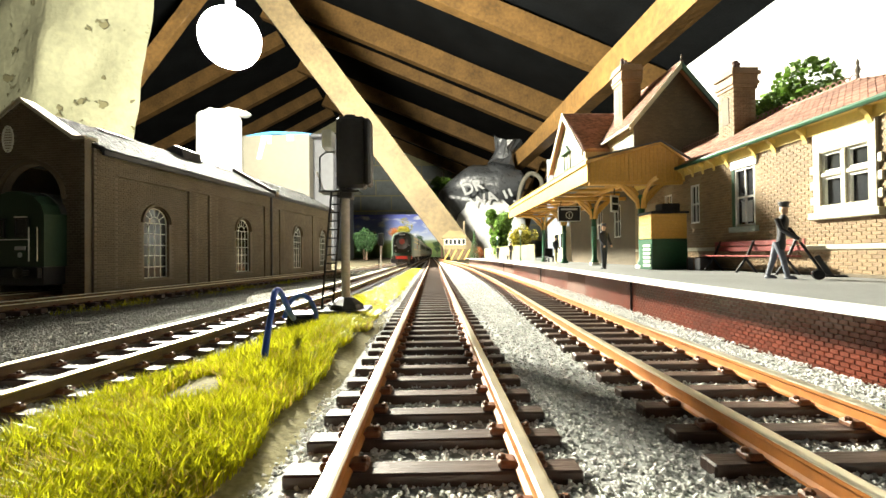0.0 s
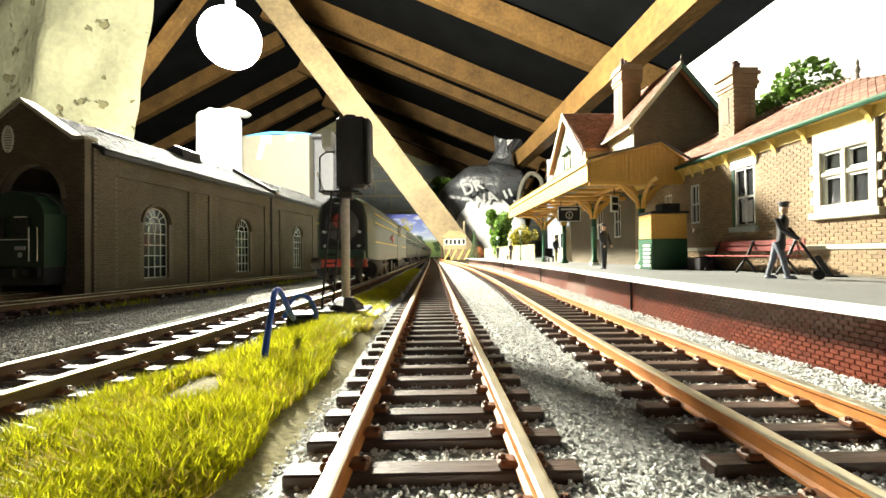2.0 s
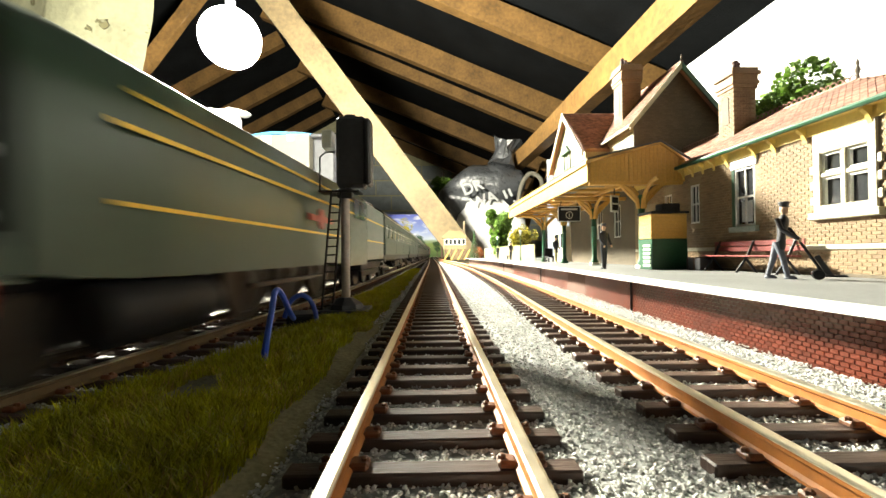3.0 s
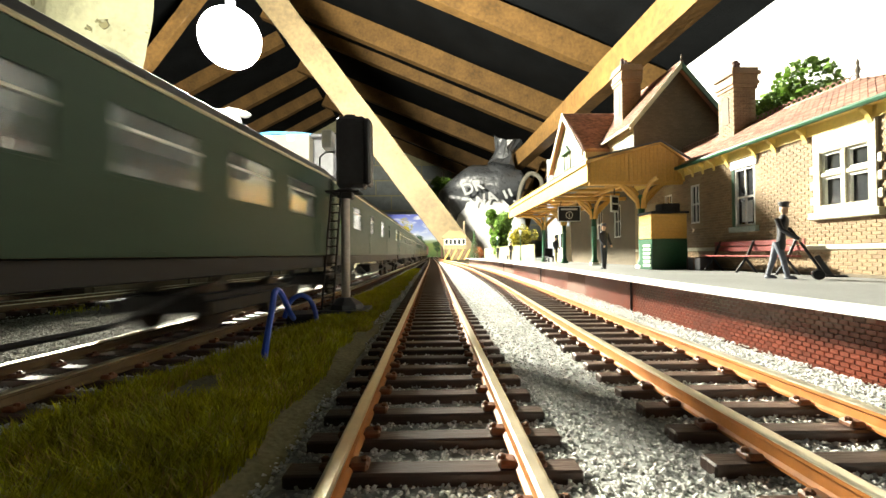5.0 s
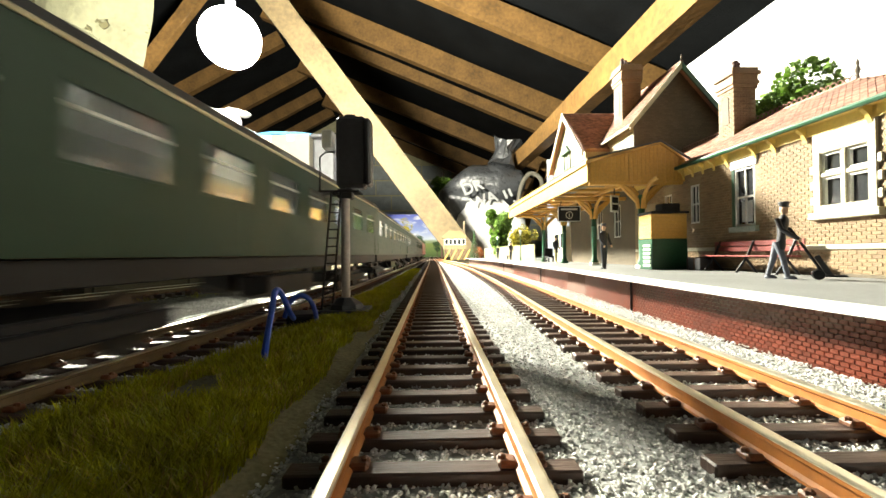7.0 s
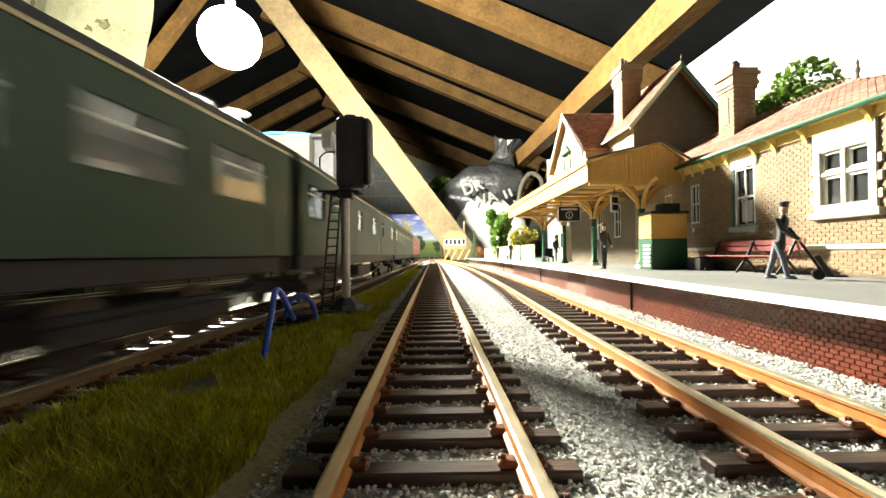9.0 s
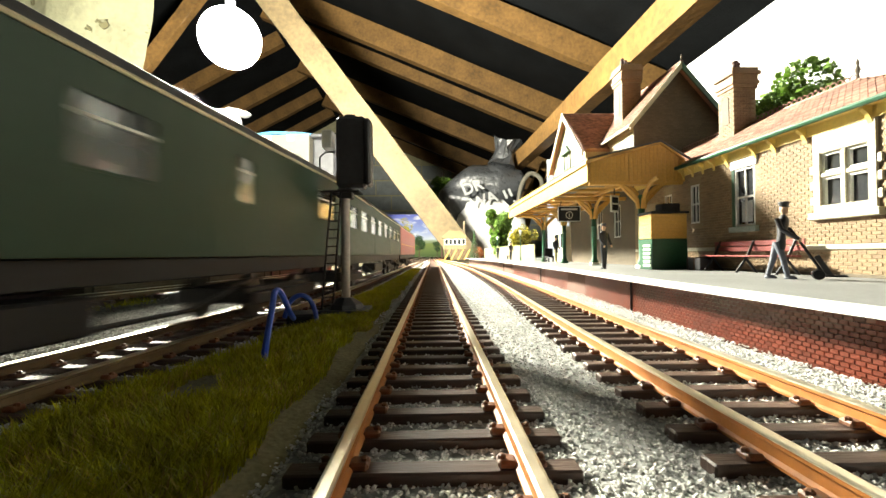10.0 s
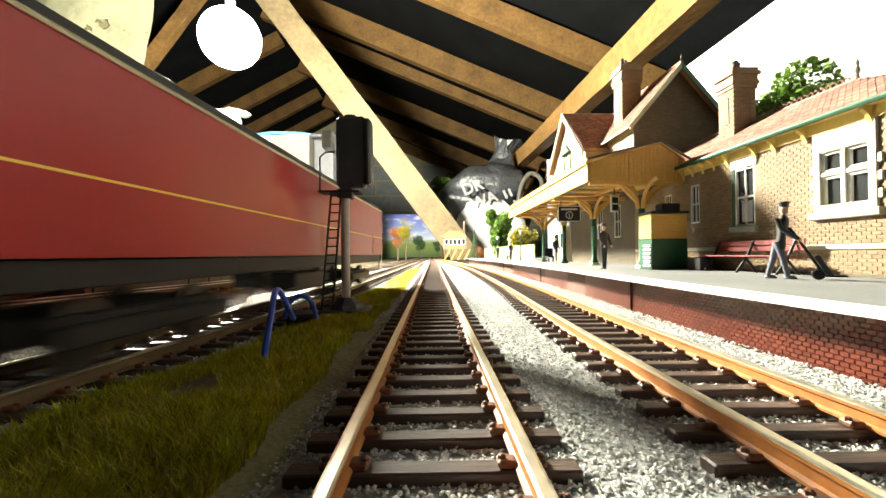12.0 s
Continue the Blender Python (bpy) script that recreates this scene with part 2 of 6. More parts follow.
M_BRICK_J = material("buff_brickwork", (0.21, 0.132, 0.064), 0.7, vary=0.25, grain=1500, blotch=60, island=0.18)
M_BRICK_M = material("buff_mortar", (0.24, 0.18, 0.10), 0.85, vary=0.2, grain=1500, blotch=60)
# the shed's dark brown; on the station house it stands in for shade
M_BRICK_DK = material("dark_brown_and_shade_brick", (0.094, 0.071, 0.042), 0.75, vary=0.25, grain=1200, blotch=50, island=0.16)
M_BRICK_DKM = material("dark_brown_mortar", (0.15, 0.12, 0.085), 0.85, vary=0.25, grain=1200, blotch=50)
M_STONE = material("cream_window_stone", (0.46, 0.425, 0.31), 0.7, vary=0.1, grain=900, blotch=60)
M_CREAM = material("cream_yellow_paint", (0.60, 0.34, 0.07), 0.5, vary=0.14, grain=700, blotch=50, bump=0.2)
M_YELLOW = material("pale_yellow_paint", (0.68, 0.50, 0.13), 0.5, vary=0.12, grain=700, blotch=50, bump=0.2)
M_GREEN = material("dark_green_paint", (0.012, 0.075, 0.035), 0.4, vary=0.25, grain=700, blotch=50, bump=0.2)
M_WHITE = material("white_paint", (0.66, 0.66, 0.62), 0.5, vary=0.08, grain=700, blotch=50, bump=0.15)
M_TILE = material("red_brown_roof_tile", (0.29, 0.16, 0.118), 0.7, vary=0.25, grain=1200, blotch=60, piece=0.15)
M_TILE_J = material("red_brown_roof_tiling", (0.29, 0.16, 0.118), 0.7, vary=0.25, grain=1200, blotch=60, island=0.38)
M_SLATE = material("grey_slate_roof", (0.045, 0.045, 0.044), 0.8, spec=0.15, vary=0.3, grain=900, blotch=80, bump=0.6, island=0.25)
M_DARKGLASS = material("dark_window_glazing", (0.02, 0.022, 0.025), 0.08, vary=0.2, grain=60, blotch=30, bump=0.05)
M_BLACK = material("black_plastic", (0.018, 0.018, 0.02), 0.55, vary=0.3, grain=900, blotch=60, bump=0.2, spec=0.2)
M_BLACK_SOFT = material("black_signal_casing", (0.030, 0.030, 0.034), 0.5, vary=0.3, grain=500, blotch=60, bump=0.2)
M_STEEL = material("pale_grey_post_paint", (0.42, 0.38, 0.35), 0.5, vary=0.2, grain=700, blotch=60)
M_BLUE = material("blue_wire_sleeve", (0.02, 0.07, 0.42), 0.4, vary=0.2, grain=700, blotch=90)
M_LOCO = material("malachite_loco_green", (0.030, 0.056, 0.034), 0.35, vary=0.15, grain=500, blotch=30, bump=0.1)
M_COACH = material("coach_green", (0.019, 0.042, 0.025), 0.45, spec=0.2, vary=0.15, grain=500, blotch=30, bump=0.1)
M_COACHROOF = material("grey_coach_roof", (0.06, 0.06, 0.06), 0.5, vary=0.2, grain=500, blotch=40)
M_MAIL = material("post_red_van_paint", (0.31, 0.012, 0.014), 0.35, spec=0.3, vary=0.12, grain=500, blotch=30, bump=0.1)
M_GOLD = material("yellow_lining", (0.80, 0.52, 0.06), 0.45, vary=0.1, grain=500, blotch=30, bump=0)
M_REDPAINT = material("signal_red_paint", (0.42, 0.03, 0.02), 0.4, vary=0.15, grain=700, blotch=60, bump=0.1)
M_MAROON = material("maroon_bench_paint", (0.20, 0.028, 0.022), 0.45, vary=0.2, grain=700, blotch=60)
M_WHEEL = material("oily_dark_wheel_metal", (0.05, 0.045, 0.04), 0.4, metal=0.6, vary=0.3, grain=700, blotch=60, spec=0.3)
M_LEAF = material("bright_green_foliage", (0.11, 0.205, 0.022), 0.6, vary=0.4, grain=900, blotch=60, bump=0, island=0.5, leaf=0.15)
M_LEAF_DK = material("dark_green_foliage", (0.035, 0.085, 0.025), 0.6, vary=0.4, grain=900, blotch=60, bump=0, island=0.45, leaf=0.3)
M_LEAF_Y = material("yellow_foliage", (0.27, 0.235, 0.02), 0.6, vary=0.35, grain=900, blotch=60, bump=0, island=0.4, leaf=0.3)
M_LEAF_O = material("russet_foliage", (0.30, 0.10, 0.025), 0.6, vary=0.35, grain=900, blotch=60, bump=0, island=0.4, leaf=0.3)
M_BARK = material("brown_bark", (0.10, 0.06, 0.035), 0.85, vary=0.3, grain=700, blotch=60)
M_SKIN = material("pale_painted_figure_face", (0.60, 0.38, 0.24), 0.5, vary=0.1, grain=900, blotch=90)
M_NAVY = material("black_navy_figure_paint", (0.020, 0.020, 0.026), 0.5, vary=0.3, grain=900, blotch=200)
M_KHAKI = material("cream_figure_paint", (0.55, 0.48, 0.28), 0.5, vary=0.2, grain=900, blotch=200)
M_BAG = material("black_polythene_sack", (0.05, 0.052, 0.056), 0.3, vary=0.3, grain=60, blotch=12, bump=0.7, bump_size=0.01)
M_PRINT = material("white_sack_print", (0.32, 0.32, 0.32), 0.4, vary=0.1, grain=100, blotch=12, bump=0.2)
M_SHEET = material("white_dust_sheet", (0.60, 0.60, 0.59), 0.8, vary=0.12, grain=120, blotch=10, bump=0.5, bump_size=0.006)
M_CARD = material("cream_cardboard", (0.12, 0.11, 0.085), 0.8, vary=0.1, grain=90, blotch=8, bump=0.2)
M_BACKBOARD = material("white_backscene_board", (0.40, 0.405, 0.40), 0.8, vary=0.04, grain=60, blotch=4, bump=0.1)
M_WHITECARD = material("glossy_white_tube", (0.85, 0.85, 0.83), 0.5, vary=0.06, grain=60, blotch=8, bump=0.1)
M_BLUECLOTH = material("blue_strapping", (0.06, 0.22, 0.42), 0.6, vary=0.2, grain=90, blotch=12)
M_PAPER = material("crumpled_paper", (0.55, 0.56, 0.56), 0.7, vary=0.15, grain=90, blotch=12)
M_LAMPGLOW = glow("lamp_glow", (0.98, 0.955, 0.79), LAMP_STRENGTH)
M_CLEAR = glass("clear_acetate")

# ---- plan of the lines: x of the centre line at a distance y ----
def along(table, y):
    for (y0, x0), (y1, x1) in zip(table, table[1:]):
        if y <= y1:
            u = (y - y0) / (y1 - y0)
            return x0 + (x1 - x0) * u
    return table[-1][1]


def smooth_line(points, y0, y1, step=20.0):
    """Plan points along a line that bends softly through (y, x) pairs."""
    ys = np.arange(y0, y1 + step, step)
    xs = []
    for y in ys:
        w = [along(points, y + d) for d in (-60, -40, -20, 0, 20, 40, 60)]
        xs.append(sum(w) / 7)
    return [(float(x), float(y)) for x, y in zip(xs, ys)]


LINE_TRAIN = [(-3200, -520), (-600, -152), (0, -75), (60, -68.5), (120, -62.5), (180, -59), (260, -56.5), (400, -54), (650, -50), (1000, -46), (1500, -40), (3200, -20)]
LINE_MID = [(-200, -0.4), (300, 0.2), (700, 1), (1100, 0), (1600, -5), (3200, -8)]
LINE_PLAT = [(-200, 42), (35, 42.2), (80, 43.4), (120, 44.5), (240, 51), (330, 54), (500, 57), (700, 55), (1000, 42), (1600, 22), (3200, 18)]
LINE_SHED = [(-200, -252), (0, -213), (190, -176), (357, -146), (500, -122), (700, -100), (1000, -92), (3200, -70)]
LINE_DEPOT = [(-200, -292), (0, -261.6), (242, -225), (330, -211.7)]

# ---- the loft ----
RIDGE_X = -1300


def east(x):
    return 1407 - 0.42 * x


def west(x):
    return 2655 + 0.54 * x


def build_loft():
    part("floor", box(bmn(), -3400, 3400, -3600, 6100, -900, -860), M_DUST, label="dusty grey loft floor under the layout", kind="structure")
    for name, x0, x1, f in (("ceiling_west", -3400, RIDGE_X, west), ("ceiling_east", RIDGE_X, 3400, east)):
        bm = hexa(bmn(), [(x0, -3600, f(x0) + 75), (x1, -3600, f(x1) + 75), (x1, 6100, f(x1) + 75), (x0, 6100, f(x0) + 75),
                          (x0, -3600, f(x0) + 115), (x1, -3600, f(x1) + 115), (x1, 6100, f(x1) + 115), (x0, 6100, f(x0) + 115)])
        part(name, bm, M_FELT, label="black roofing felt over the rafters", kind="structure")
    # added walls out of view close the loft and keep its shadows deep
    part("wall_south", box(bmn(), -3400, 3400, -3680, -3600, -900, 2360), M_UNSEEN_WALL, label="added gable wall out of view, dark to cut bounce light", kind="structure")
    part("wall_west", box(bmn(), -3460, -3400, -3600, 6100, -900, 880), M_UNSEEN_WALL, label="added eaves wall out of view, dark to cut bounce light", kind="structure")
    part("wall_east", box(bmn(), 3400, 3460, -3600, 6100, -900, 60), M_UNSEEN_WALL, label="added eaves wall out of view, dark to cut bounce light", kind="structure")
    gable = part("wall_north", box(bmn(), -3400, 3400, 6112, 6200, -900, 2360), M_MORTAR, label="grey concrete block gable wall with pale joints", kind="structure")
    shared = mesh_of(box(bmn(), -215, 215, 0, 14, -101, 101, 3), M_BLOCK)
    for row in range(14):
        for col in range(13):
            x, z = -2600 + col * 445 + (row % 2) * 222, -560 + row * 222
            if z < min(east(x), west(x)) - 150:
                part("block", shared, None, gable).location = V(x, 6100, z)


def timber(name, a, b, y, w, d, label):
    """A sawn timber in the plane y, from (x, z) to (x, z), with a slightly uneven edge."""
    th = thing(name, a[0], y, a[1], label=label, category="roof timber", group="roof timbers")
    bm = bmn()
    n = 14
    p, q = Vector((0, 0, 0)), Vector((b[0] - a[0], 0, b[1] - a[1]))
    t = (q - p).normalized()
    s = Vector((t.z, 0, -t.x))
    rings = []
    for i in range(n + 1):
        c = p.lerp(q, i / n)
        ww = w / 2 * (1 + random.uniform(-.025, .025))
        rings.append([bm.verts.new((c + s * u * ww + Vector((0, v * d / 2, 0))) * MM) for u, v in ((-1, -1), (1, -1), (1, 1), (-1, 1))])
    for e, f in zip(rings, rings[1:]):
        for k in range(4):
            bm.faces.new((e[k], e[(k + 1) % 4], f[(k + 1) % 4], f[k]))
    bm.faces.new(rings[0][::-1])
    bm.faces.new(rings[-1])
    bmesh.ops.bevel(bm, geom=[e for e in bm.edges if abs((e.verts[0].co - e.verts[1].co).normalized().dot(t)) > .98], offset=0.004, segments=1, affect="EDGES")
    part("timber", bm, M_WEB if name == "truss_web" else M_TIMBER, th)
    return th


def build_timbers():
    for y, w in ((2100, 128), (2866, 140), (3270, 84), (4160, 132), (5100, 150), (5850, 130)):
        timber("rafter", (RIDGE_X, east(RIDGE_X) - 40), (3200, east(3200) - 40), y, w, 60, "rough-sawn pine roof rafter against black felt")
    for y in (3644, 4308, 4883, 5500):
        timber("rafter", (RIDGE_X, west(RIDGE_X) - 40), (-3200, west(-3200) - 40), y, 120, 60, "rough-sawn pine roof rafter against black felt")
    # webs of the nearest truss, and a brace beside the chimney breast
    timber("truss_web", (-717, 1171), (150, 0), 1800, 110, 60, "knotty pine truss web sloping down to the layout")
    timber("truss_brace", (-1713, 846), (-1210, 1524), 2300, 68, 45, "short pine brace rising beside the chimney breast")
    st = thing("truss_strut", 481, 2500, 537, label="knotty pine strut running forward over the station, lit orange", category="roof timber", group="roof timbers")
    bm = bmn()
    p, q = Vector((0, 0, 0)), Vector((183, -1680, 132))
    t = (q - p).normalized()
    u = t.cross(Vector((0.55, 0.75, 0.0))).normalized()
    v = t.cross(u).normalized()
    rings = []
    for i in range(19):
        c = p.lerp(q, i / 18)
        w = (35 + 13 * i / 18) * (1 + random.uniform(-.04, .04))
        rings.append([bm.verts.new((c + u * e * w + v * f * 32) * MM) for e, f in ((-1, -1), (1, -1), (1, 1), (-1, 1))])
    for e, f in zip(rings, rings[1:]):
        for k in range(4):
            bm.faces.new((e[k], e[(k + 1) % 4], f[(k + 1) % 4], f[k]))
    bm.faces.new(rings[0][::-1])
    bm.faces.new(rings[-1])
    part("timber", bm, M_TIMBER, st)
    for a, b in (((380, 0), (690, 560)), ((480, 0), (660, 520))):
        timber("truss_stud", a, b, 2500, 60, 45, "short pine stud leaning behind the station")


def build_chimney_breast():
    bm = bmn()
    outline = [(-2800, 2390), (-2052, 2106), (-1585, 2163), (-2200, 2920), (-2800, 2920)]
    rings = []
    for k in range(46):
        z = -860 + k * 68
        rings.append([])
        for i in range(5):
            (xa, ya), (xb, yb) = outline[i], outline[(i + 1) % 5]
            m = 1 if i > 2 else 18
            for j in range(m):
                u = j / m
                x, y = xa + (xb - xa) * u, ya + (yb - ya) * u
                x += 0.12 * z
                n = noise.fractal(Vector((x, y, z)) * 0.004, 1.0, 2.0, 4)
                rings[-1].append(bm.verts.new(V(x, y + 26 * n, z)))
    for p, q in zip(rings, rings[1:]):
        c = len(p)
        for j in range(c):
            bm.faces.new((p[j], p[(j + 1) % c], q[(j + 1) % c], q[j]))
    bm.faces.new(rings[0][::-1])
    bm.faces.new(rings[-1])
    part("chimney_breast", bm, M_PLASTER, label="rough rendered cream chimney breast with pitted patches", kind="structure", smooth=True)


def build_lamp():
    x, y, z = LAMP_AT
    th = thing("loft_lamp", x, y, z, label="bright glowing globe lamp hung from the rafters", category="lamp")
    lathe_pts = [(60 * math.sin(a), -60 * math.cos(a)) for a in [i * math.pi / 12 for i in range(13)]]
    part("globe", lathe(bmn(), lathe_pts, 24), M_LAMPGLOW, th, smooth=True)
    part("lamp_holder", lathe(bmn(), [(9, 58), (10, 64), (10, 80), (5, 86)], 16), M_BLACK, th, "black lamp holder", smooth=True)
    part("flex", tube(bmn(), [(0, 0, 86), (2, 0, 320), (0, 0, east(x) - z + 80)], 4), M_BLACK, th)


def build_board():
    part("ground", box(bmn(), -1500, 2150, -3300, 3400, -30, 0), M_GROUND, label="earth-coloured scenic baseboard of the layout", kind="structure")


# ---- backscenes ----
def build_backscenes():
    th = thing("white_backboard", 0, 0, 0, label="plain white backscene board behind the station", category="backboard")
    part("panel", box(bmn(), 420, 426, -420, 870, -0.5, 329, .5), M_BACKBOARD, th)
    for k in range(5):
        part("batten", box(bmn(), 426.1, 444, -400 + k * 300, -382 + k * 300, -0.5, 319, 1), M_TIMBER, th)
    ma = bpy.data.materials.new("printed_sky_backscene")
    ma.use_nodes = True
    nt = ma.node_tree
    N, L = nt.nodes.new, nt.links.new
    tc, sep = N("ShaderNodeTexCoord"), N("ShaderNodeSeparateXYZ")
    L(tc.outputs["Object"], sep.inputs[0])
    ramp = N("ShaderNodeValToRGB")
    mr = N("ShaderNodeMapRange")
    mr.inputs["From Min"].default_value, mr.inputs["From Max"].default_value = 0.0, 0.36
    L(sep.outputs["Z"], mr.inputs["Value"])
    L(mr.outputs[0], ramp.inputs[0])
    e = ramp.color_ramp.elements
    e[0].position, e[0].color = 0.0, (0.05, 0.10, 0.02, 1)
    e[1].position, e[1].color = 1.0, (0.10, 0.12, 0.55, 1)
    for p, c in ((0.30, (0.20, 0.26, 0.06, 1)), (0.37, (0.35, 0.42, 0.30, 1)), (0.40, (0.62, 0.68, 0.80, 1)), (0.62, (0.28, 0.36, 0.72, 1))):
        q = e.new(p)
        q.color = c
    clouds = N("ShaderNodeTexNoise")
    clouds.inputs["Scale"].default_value, clouds.inputs["Detail"].default_value = 9, 6
    mp = N("ShaderNodeMapping")
    mp.inputs["Scale"].default_value = (1, 1, 2.6)
    L(tc.outputs["Object"], mp.inputs["Vector"])
    L(mp.outputs[0], clouds.inputs["Vector"])
    cm = N("ShaderNodeMapRange")
    cm.inputs["From Min"].default_value, cm.inputs["From Max"].default_value = 0.52, 0.64
    L(clouds.outputs[0], cm.inputs["Value"])
    gate = N("ShaderNodeMapRange")
    gate.inputs["From Min"].default_value, gate.inputs["From Max"].default_value = 0.14, 0.18
    L(sep.outputs["Z"], gate.inputs["Value"])
    both = N("ShaderNodeMath")
    both.operation = "MULTIPLY"
    L(cm.outputs[0], both.inputs[0])
    L(gate.outputs[0], both.inputs[1])
    mix = N("ShaderNodeMix")
    mix.data_type = "RGBA"
    mix.inputs[7].default_value = (0.78, 0.80, 0.86, 1)
    L(both.outputs[0], mix.inputs[0])
    L(ramp.outputs[0], mix.inputs[6])
    L(mix.outputs[2], nt.nodes["Principled BSDF"].inputs["Base Color"])
    nt.nodes["Principled BSDF"].inputs["Roughness"].default_value = 0.7
    th = thing("sky_backscene", 0, 3360, 0, label="printed blue sky and fields backscene on a board", category="backscene")
    part("panel", box(bmn(), -900, 420, 0, 8, 0, 345), ma, th)


# ---- track ----
RAIL = [(-0.85, 2.9), (0.85, 2.9), (0.85, 3.2), (0.42, 3.5), (0.4, 4.6), (0.72, 4.8), (0.72, 5.35), (-0.72, 5.35), (-0.72, 4.8), (-0.4, 4.6), (-0.42, 3.5), (-0.85, 3.2)]
HEAD = [(-0.74, 5.2), (0.74, 5.2), (0.74, 5.42), (0.45, 5.52), (-0.45, 5.52), (-0.74, 5.42)]
PITCH = 7.45


def sleeper_mesh():
    bm = box(bmn(), -14.6, 14.6, -1.35, 1.35, 0.9, 2.9, 0.22)
    return mesh_of(bm, M_SLEEPER)


def chair_mesh():
    bm = bmn()
    for s in (-1, 1):
        for q in (-1, 1):
            x = s * 8.75 + q * 1.45
            box(bm, x - 0.95, x + 0.95, -0.95, 0.95, 2.85, 3.7, 0.25)
            lathe(bm, [(0.4, 3.5), (0.4, 3.95), (0.2, 4.1)], 6, pose(0.00135 * q + s * 0.00875 + q * 0.0006, 0, 0))
    return mesh_of(bm, M_CHAIR)


def build_track(line, y0, y1, near0, near1, label, rail_label="rust-sided rail with a bright worn head", rust=None):
    th = thing("railway_track", 0, 0, 0, label=label, category="model track", group="model railway tracks")
    path = smooth_line(line, y0, y1)
    for s in (-1, 1):
        side = [(x + s * 8.75, y) for x, y in path]
        r = part("rail", sweep(bmn(), RAIL, side), rust or M_RAIL_SIDE, th, rail_label)
        part("rail_head", sweep(bmn(), HEAD, side), M_RAIL_TOP, r)
    base, chairs = SLEEPER, CHAIRS
    far, farc = [], []
    y = y0 + 5
    k = 0
    while y < min(y1, 2000):
        x = along(line, y)
        slope = (along(line, y + 5) - along(line, y - 5)) / 10
        a = -math.atan(slope) + random.uniform(-0.015, 0.015)
        if near0 <= y <= near1:
            sl = part("sleeper", base, None, th)
            sl.matrix_basis = Matrix.Translation(V(x + random.uniform(-.2, .2), y, 0)) @ Matrix.Rotation(a, 4, "Z")
            part("rail_chair", chairs, None, sl)
        else:
            far.append((x, y, 0, a))
        y += PITCH
        k += 1
    if far:
        me = base
        vs = np.array([v.co[:] for v in me.vertices]) / MM
        fs = []
        for p in me.polygons:
            ids = list(p.vertices)
            fs += [(ids[0], ids[i], ids[i + 1]) for i in range(1, len(ids) - 1)]
        f = np.array(far)
        scatter("far_sleeper_run", M_SLEEPER, vs, fs, f[:, :3], f[:, 3], np.ones(len(f)), th)
    return th


def build_tracks():
    build_track(LINE_MID, -60, 3300, -10, 1000, "straight track with dark sleepers and rusty rails between grass and ballast")
    build_track(LINE_PLAT, -60, 3300, -10, 1000, "gently curved track with rust-orange rails along the platform")
    # left-hand lines: the shade on the rail sides is painted in
    build_track(LINE_TRAIN, -3200, 3300, -10, 1000, "track carrying the passenger train past the signal", "rail with shade painted dark on its sides and a bright worn head", M_RAIL_SHADE)
    build_track(LINE_SHED, -150, 3300, 100, 900, "overgrown siding track alongside the engine shed", "rail with shade painted dark on its sides and a worn head", M_RAIL_SHADE)
    build_track(LINE_DEPOT, -100, 330, 100, 330, "short track leading into the engine shed", "rail with shade painted dark on its sides and a worn head", M_RAIL_SHADE)


# ---- ballast, grass ----
STONE_V = [(1, 0, 0), (-0.9, 0.1, 0.1), (0.1, 0.9, -0.1), (-0.1, -1, 0.05), (0.1, 0.1, 0.8), (0, -0.1, -0.8)]
STONE_F = [(0, 2, 4), (2, 1, 4), (1, 3, 4), (3, 0, 4), (2, 0, 5), (1, 2, 5), (3, 1, 5), (0, 3, 5)]


def ballast_strip(name, left, right, y0, y1, top, n, label, size=(0.24, 0.46), bed=None, bias=3.0, patchy=None, stone=None):
    """A bed and loose stones between two plan lines (functions of y); patchy: stones lie where a noise passes that level."""
    th = thing(name, 0, 0, 0, label=label, category="ballast", kind="stuff")
    bm = bmn()
    ys = np.arange(y0, y1 + 30, 30)
    rows = [[bm.verts.new(V(left(y) + (right(y) - left(y)) * u, y, top if 0 < u < 1 else 0.02)) for u in (0, 0.06, 0.5, 0.94, 1)] for y in ys]
    for a, b in zip(rows, rows[1:]):
        for k in range(4):
            bm.faces.new((a[k], a[k + 1], b[k + 1], b[k]))
    tagged(part("bed", bm, bed or M_BALLAST_D, th), kind="stuff")
    rng = np.random.default_rng(5)
    # more stones near the camera's end
    q = rng.random(n) ** bias
    y = y0 + (y1 - y0) * q
    u = rng.random(n)
    lx = np.array([left(v) for v in y])
    rx = np.array([right(v) for v in y])
    x = lx + (rx - lx) * u
    z = top + rng.uniform(-0.15, 0.35, n)
    z = np.where((u < 0.05) | (u > 0.95), z * 0.6, z)
    s = rng.uniform(size[0], size[1], n)
    s3 = np.stack([s, s * rng.uniform(.6, 1, n), s * rng.uniform(.5, .9, n)], 1)
    turn, tilt = rng.uniform(0, 6.28, n), rng.uniform(0, 3, n)
    lie = np.ones(n, bool) if patchy is None else np.array([noise.noise(Vector((p * 0.06, q * 0.035, 5))) > patchy for p, q in zip(x, y)])
    scatter("stones", stone or M_BALLAST, STONE_V, STONE_F, np.stack([x, y, z], 1)[lie], turn[lie], s3[lie], th, tilt[lie])
    return th


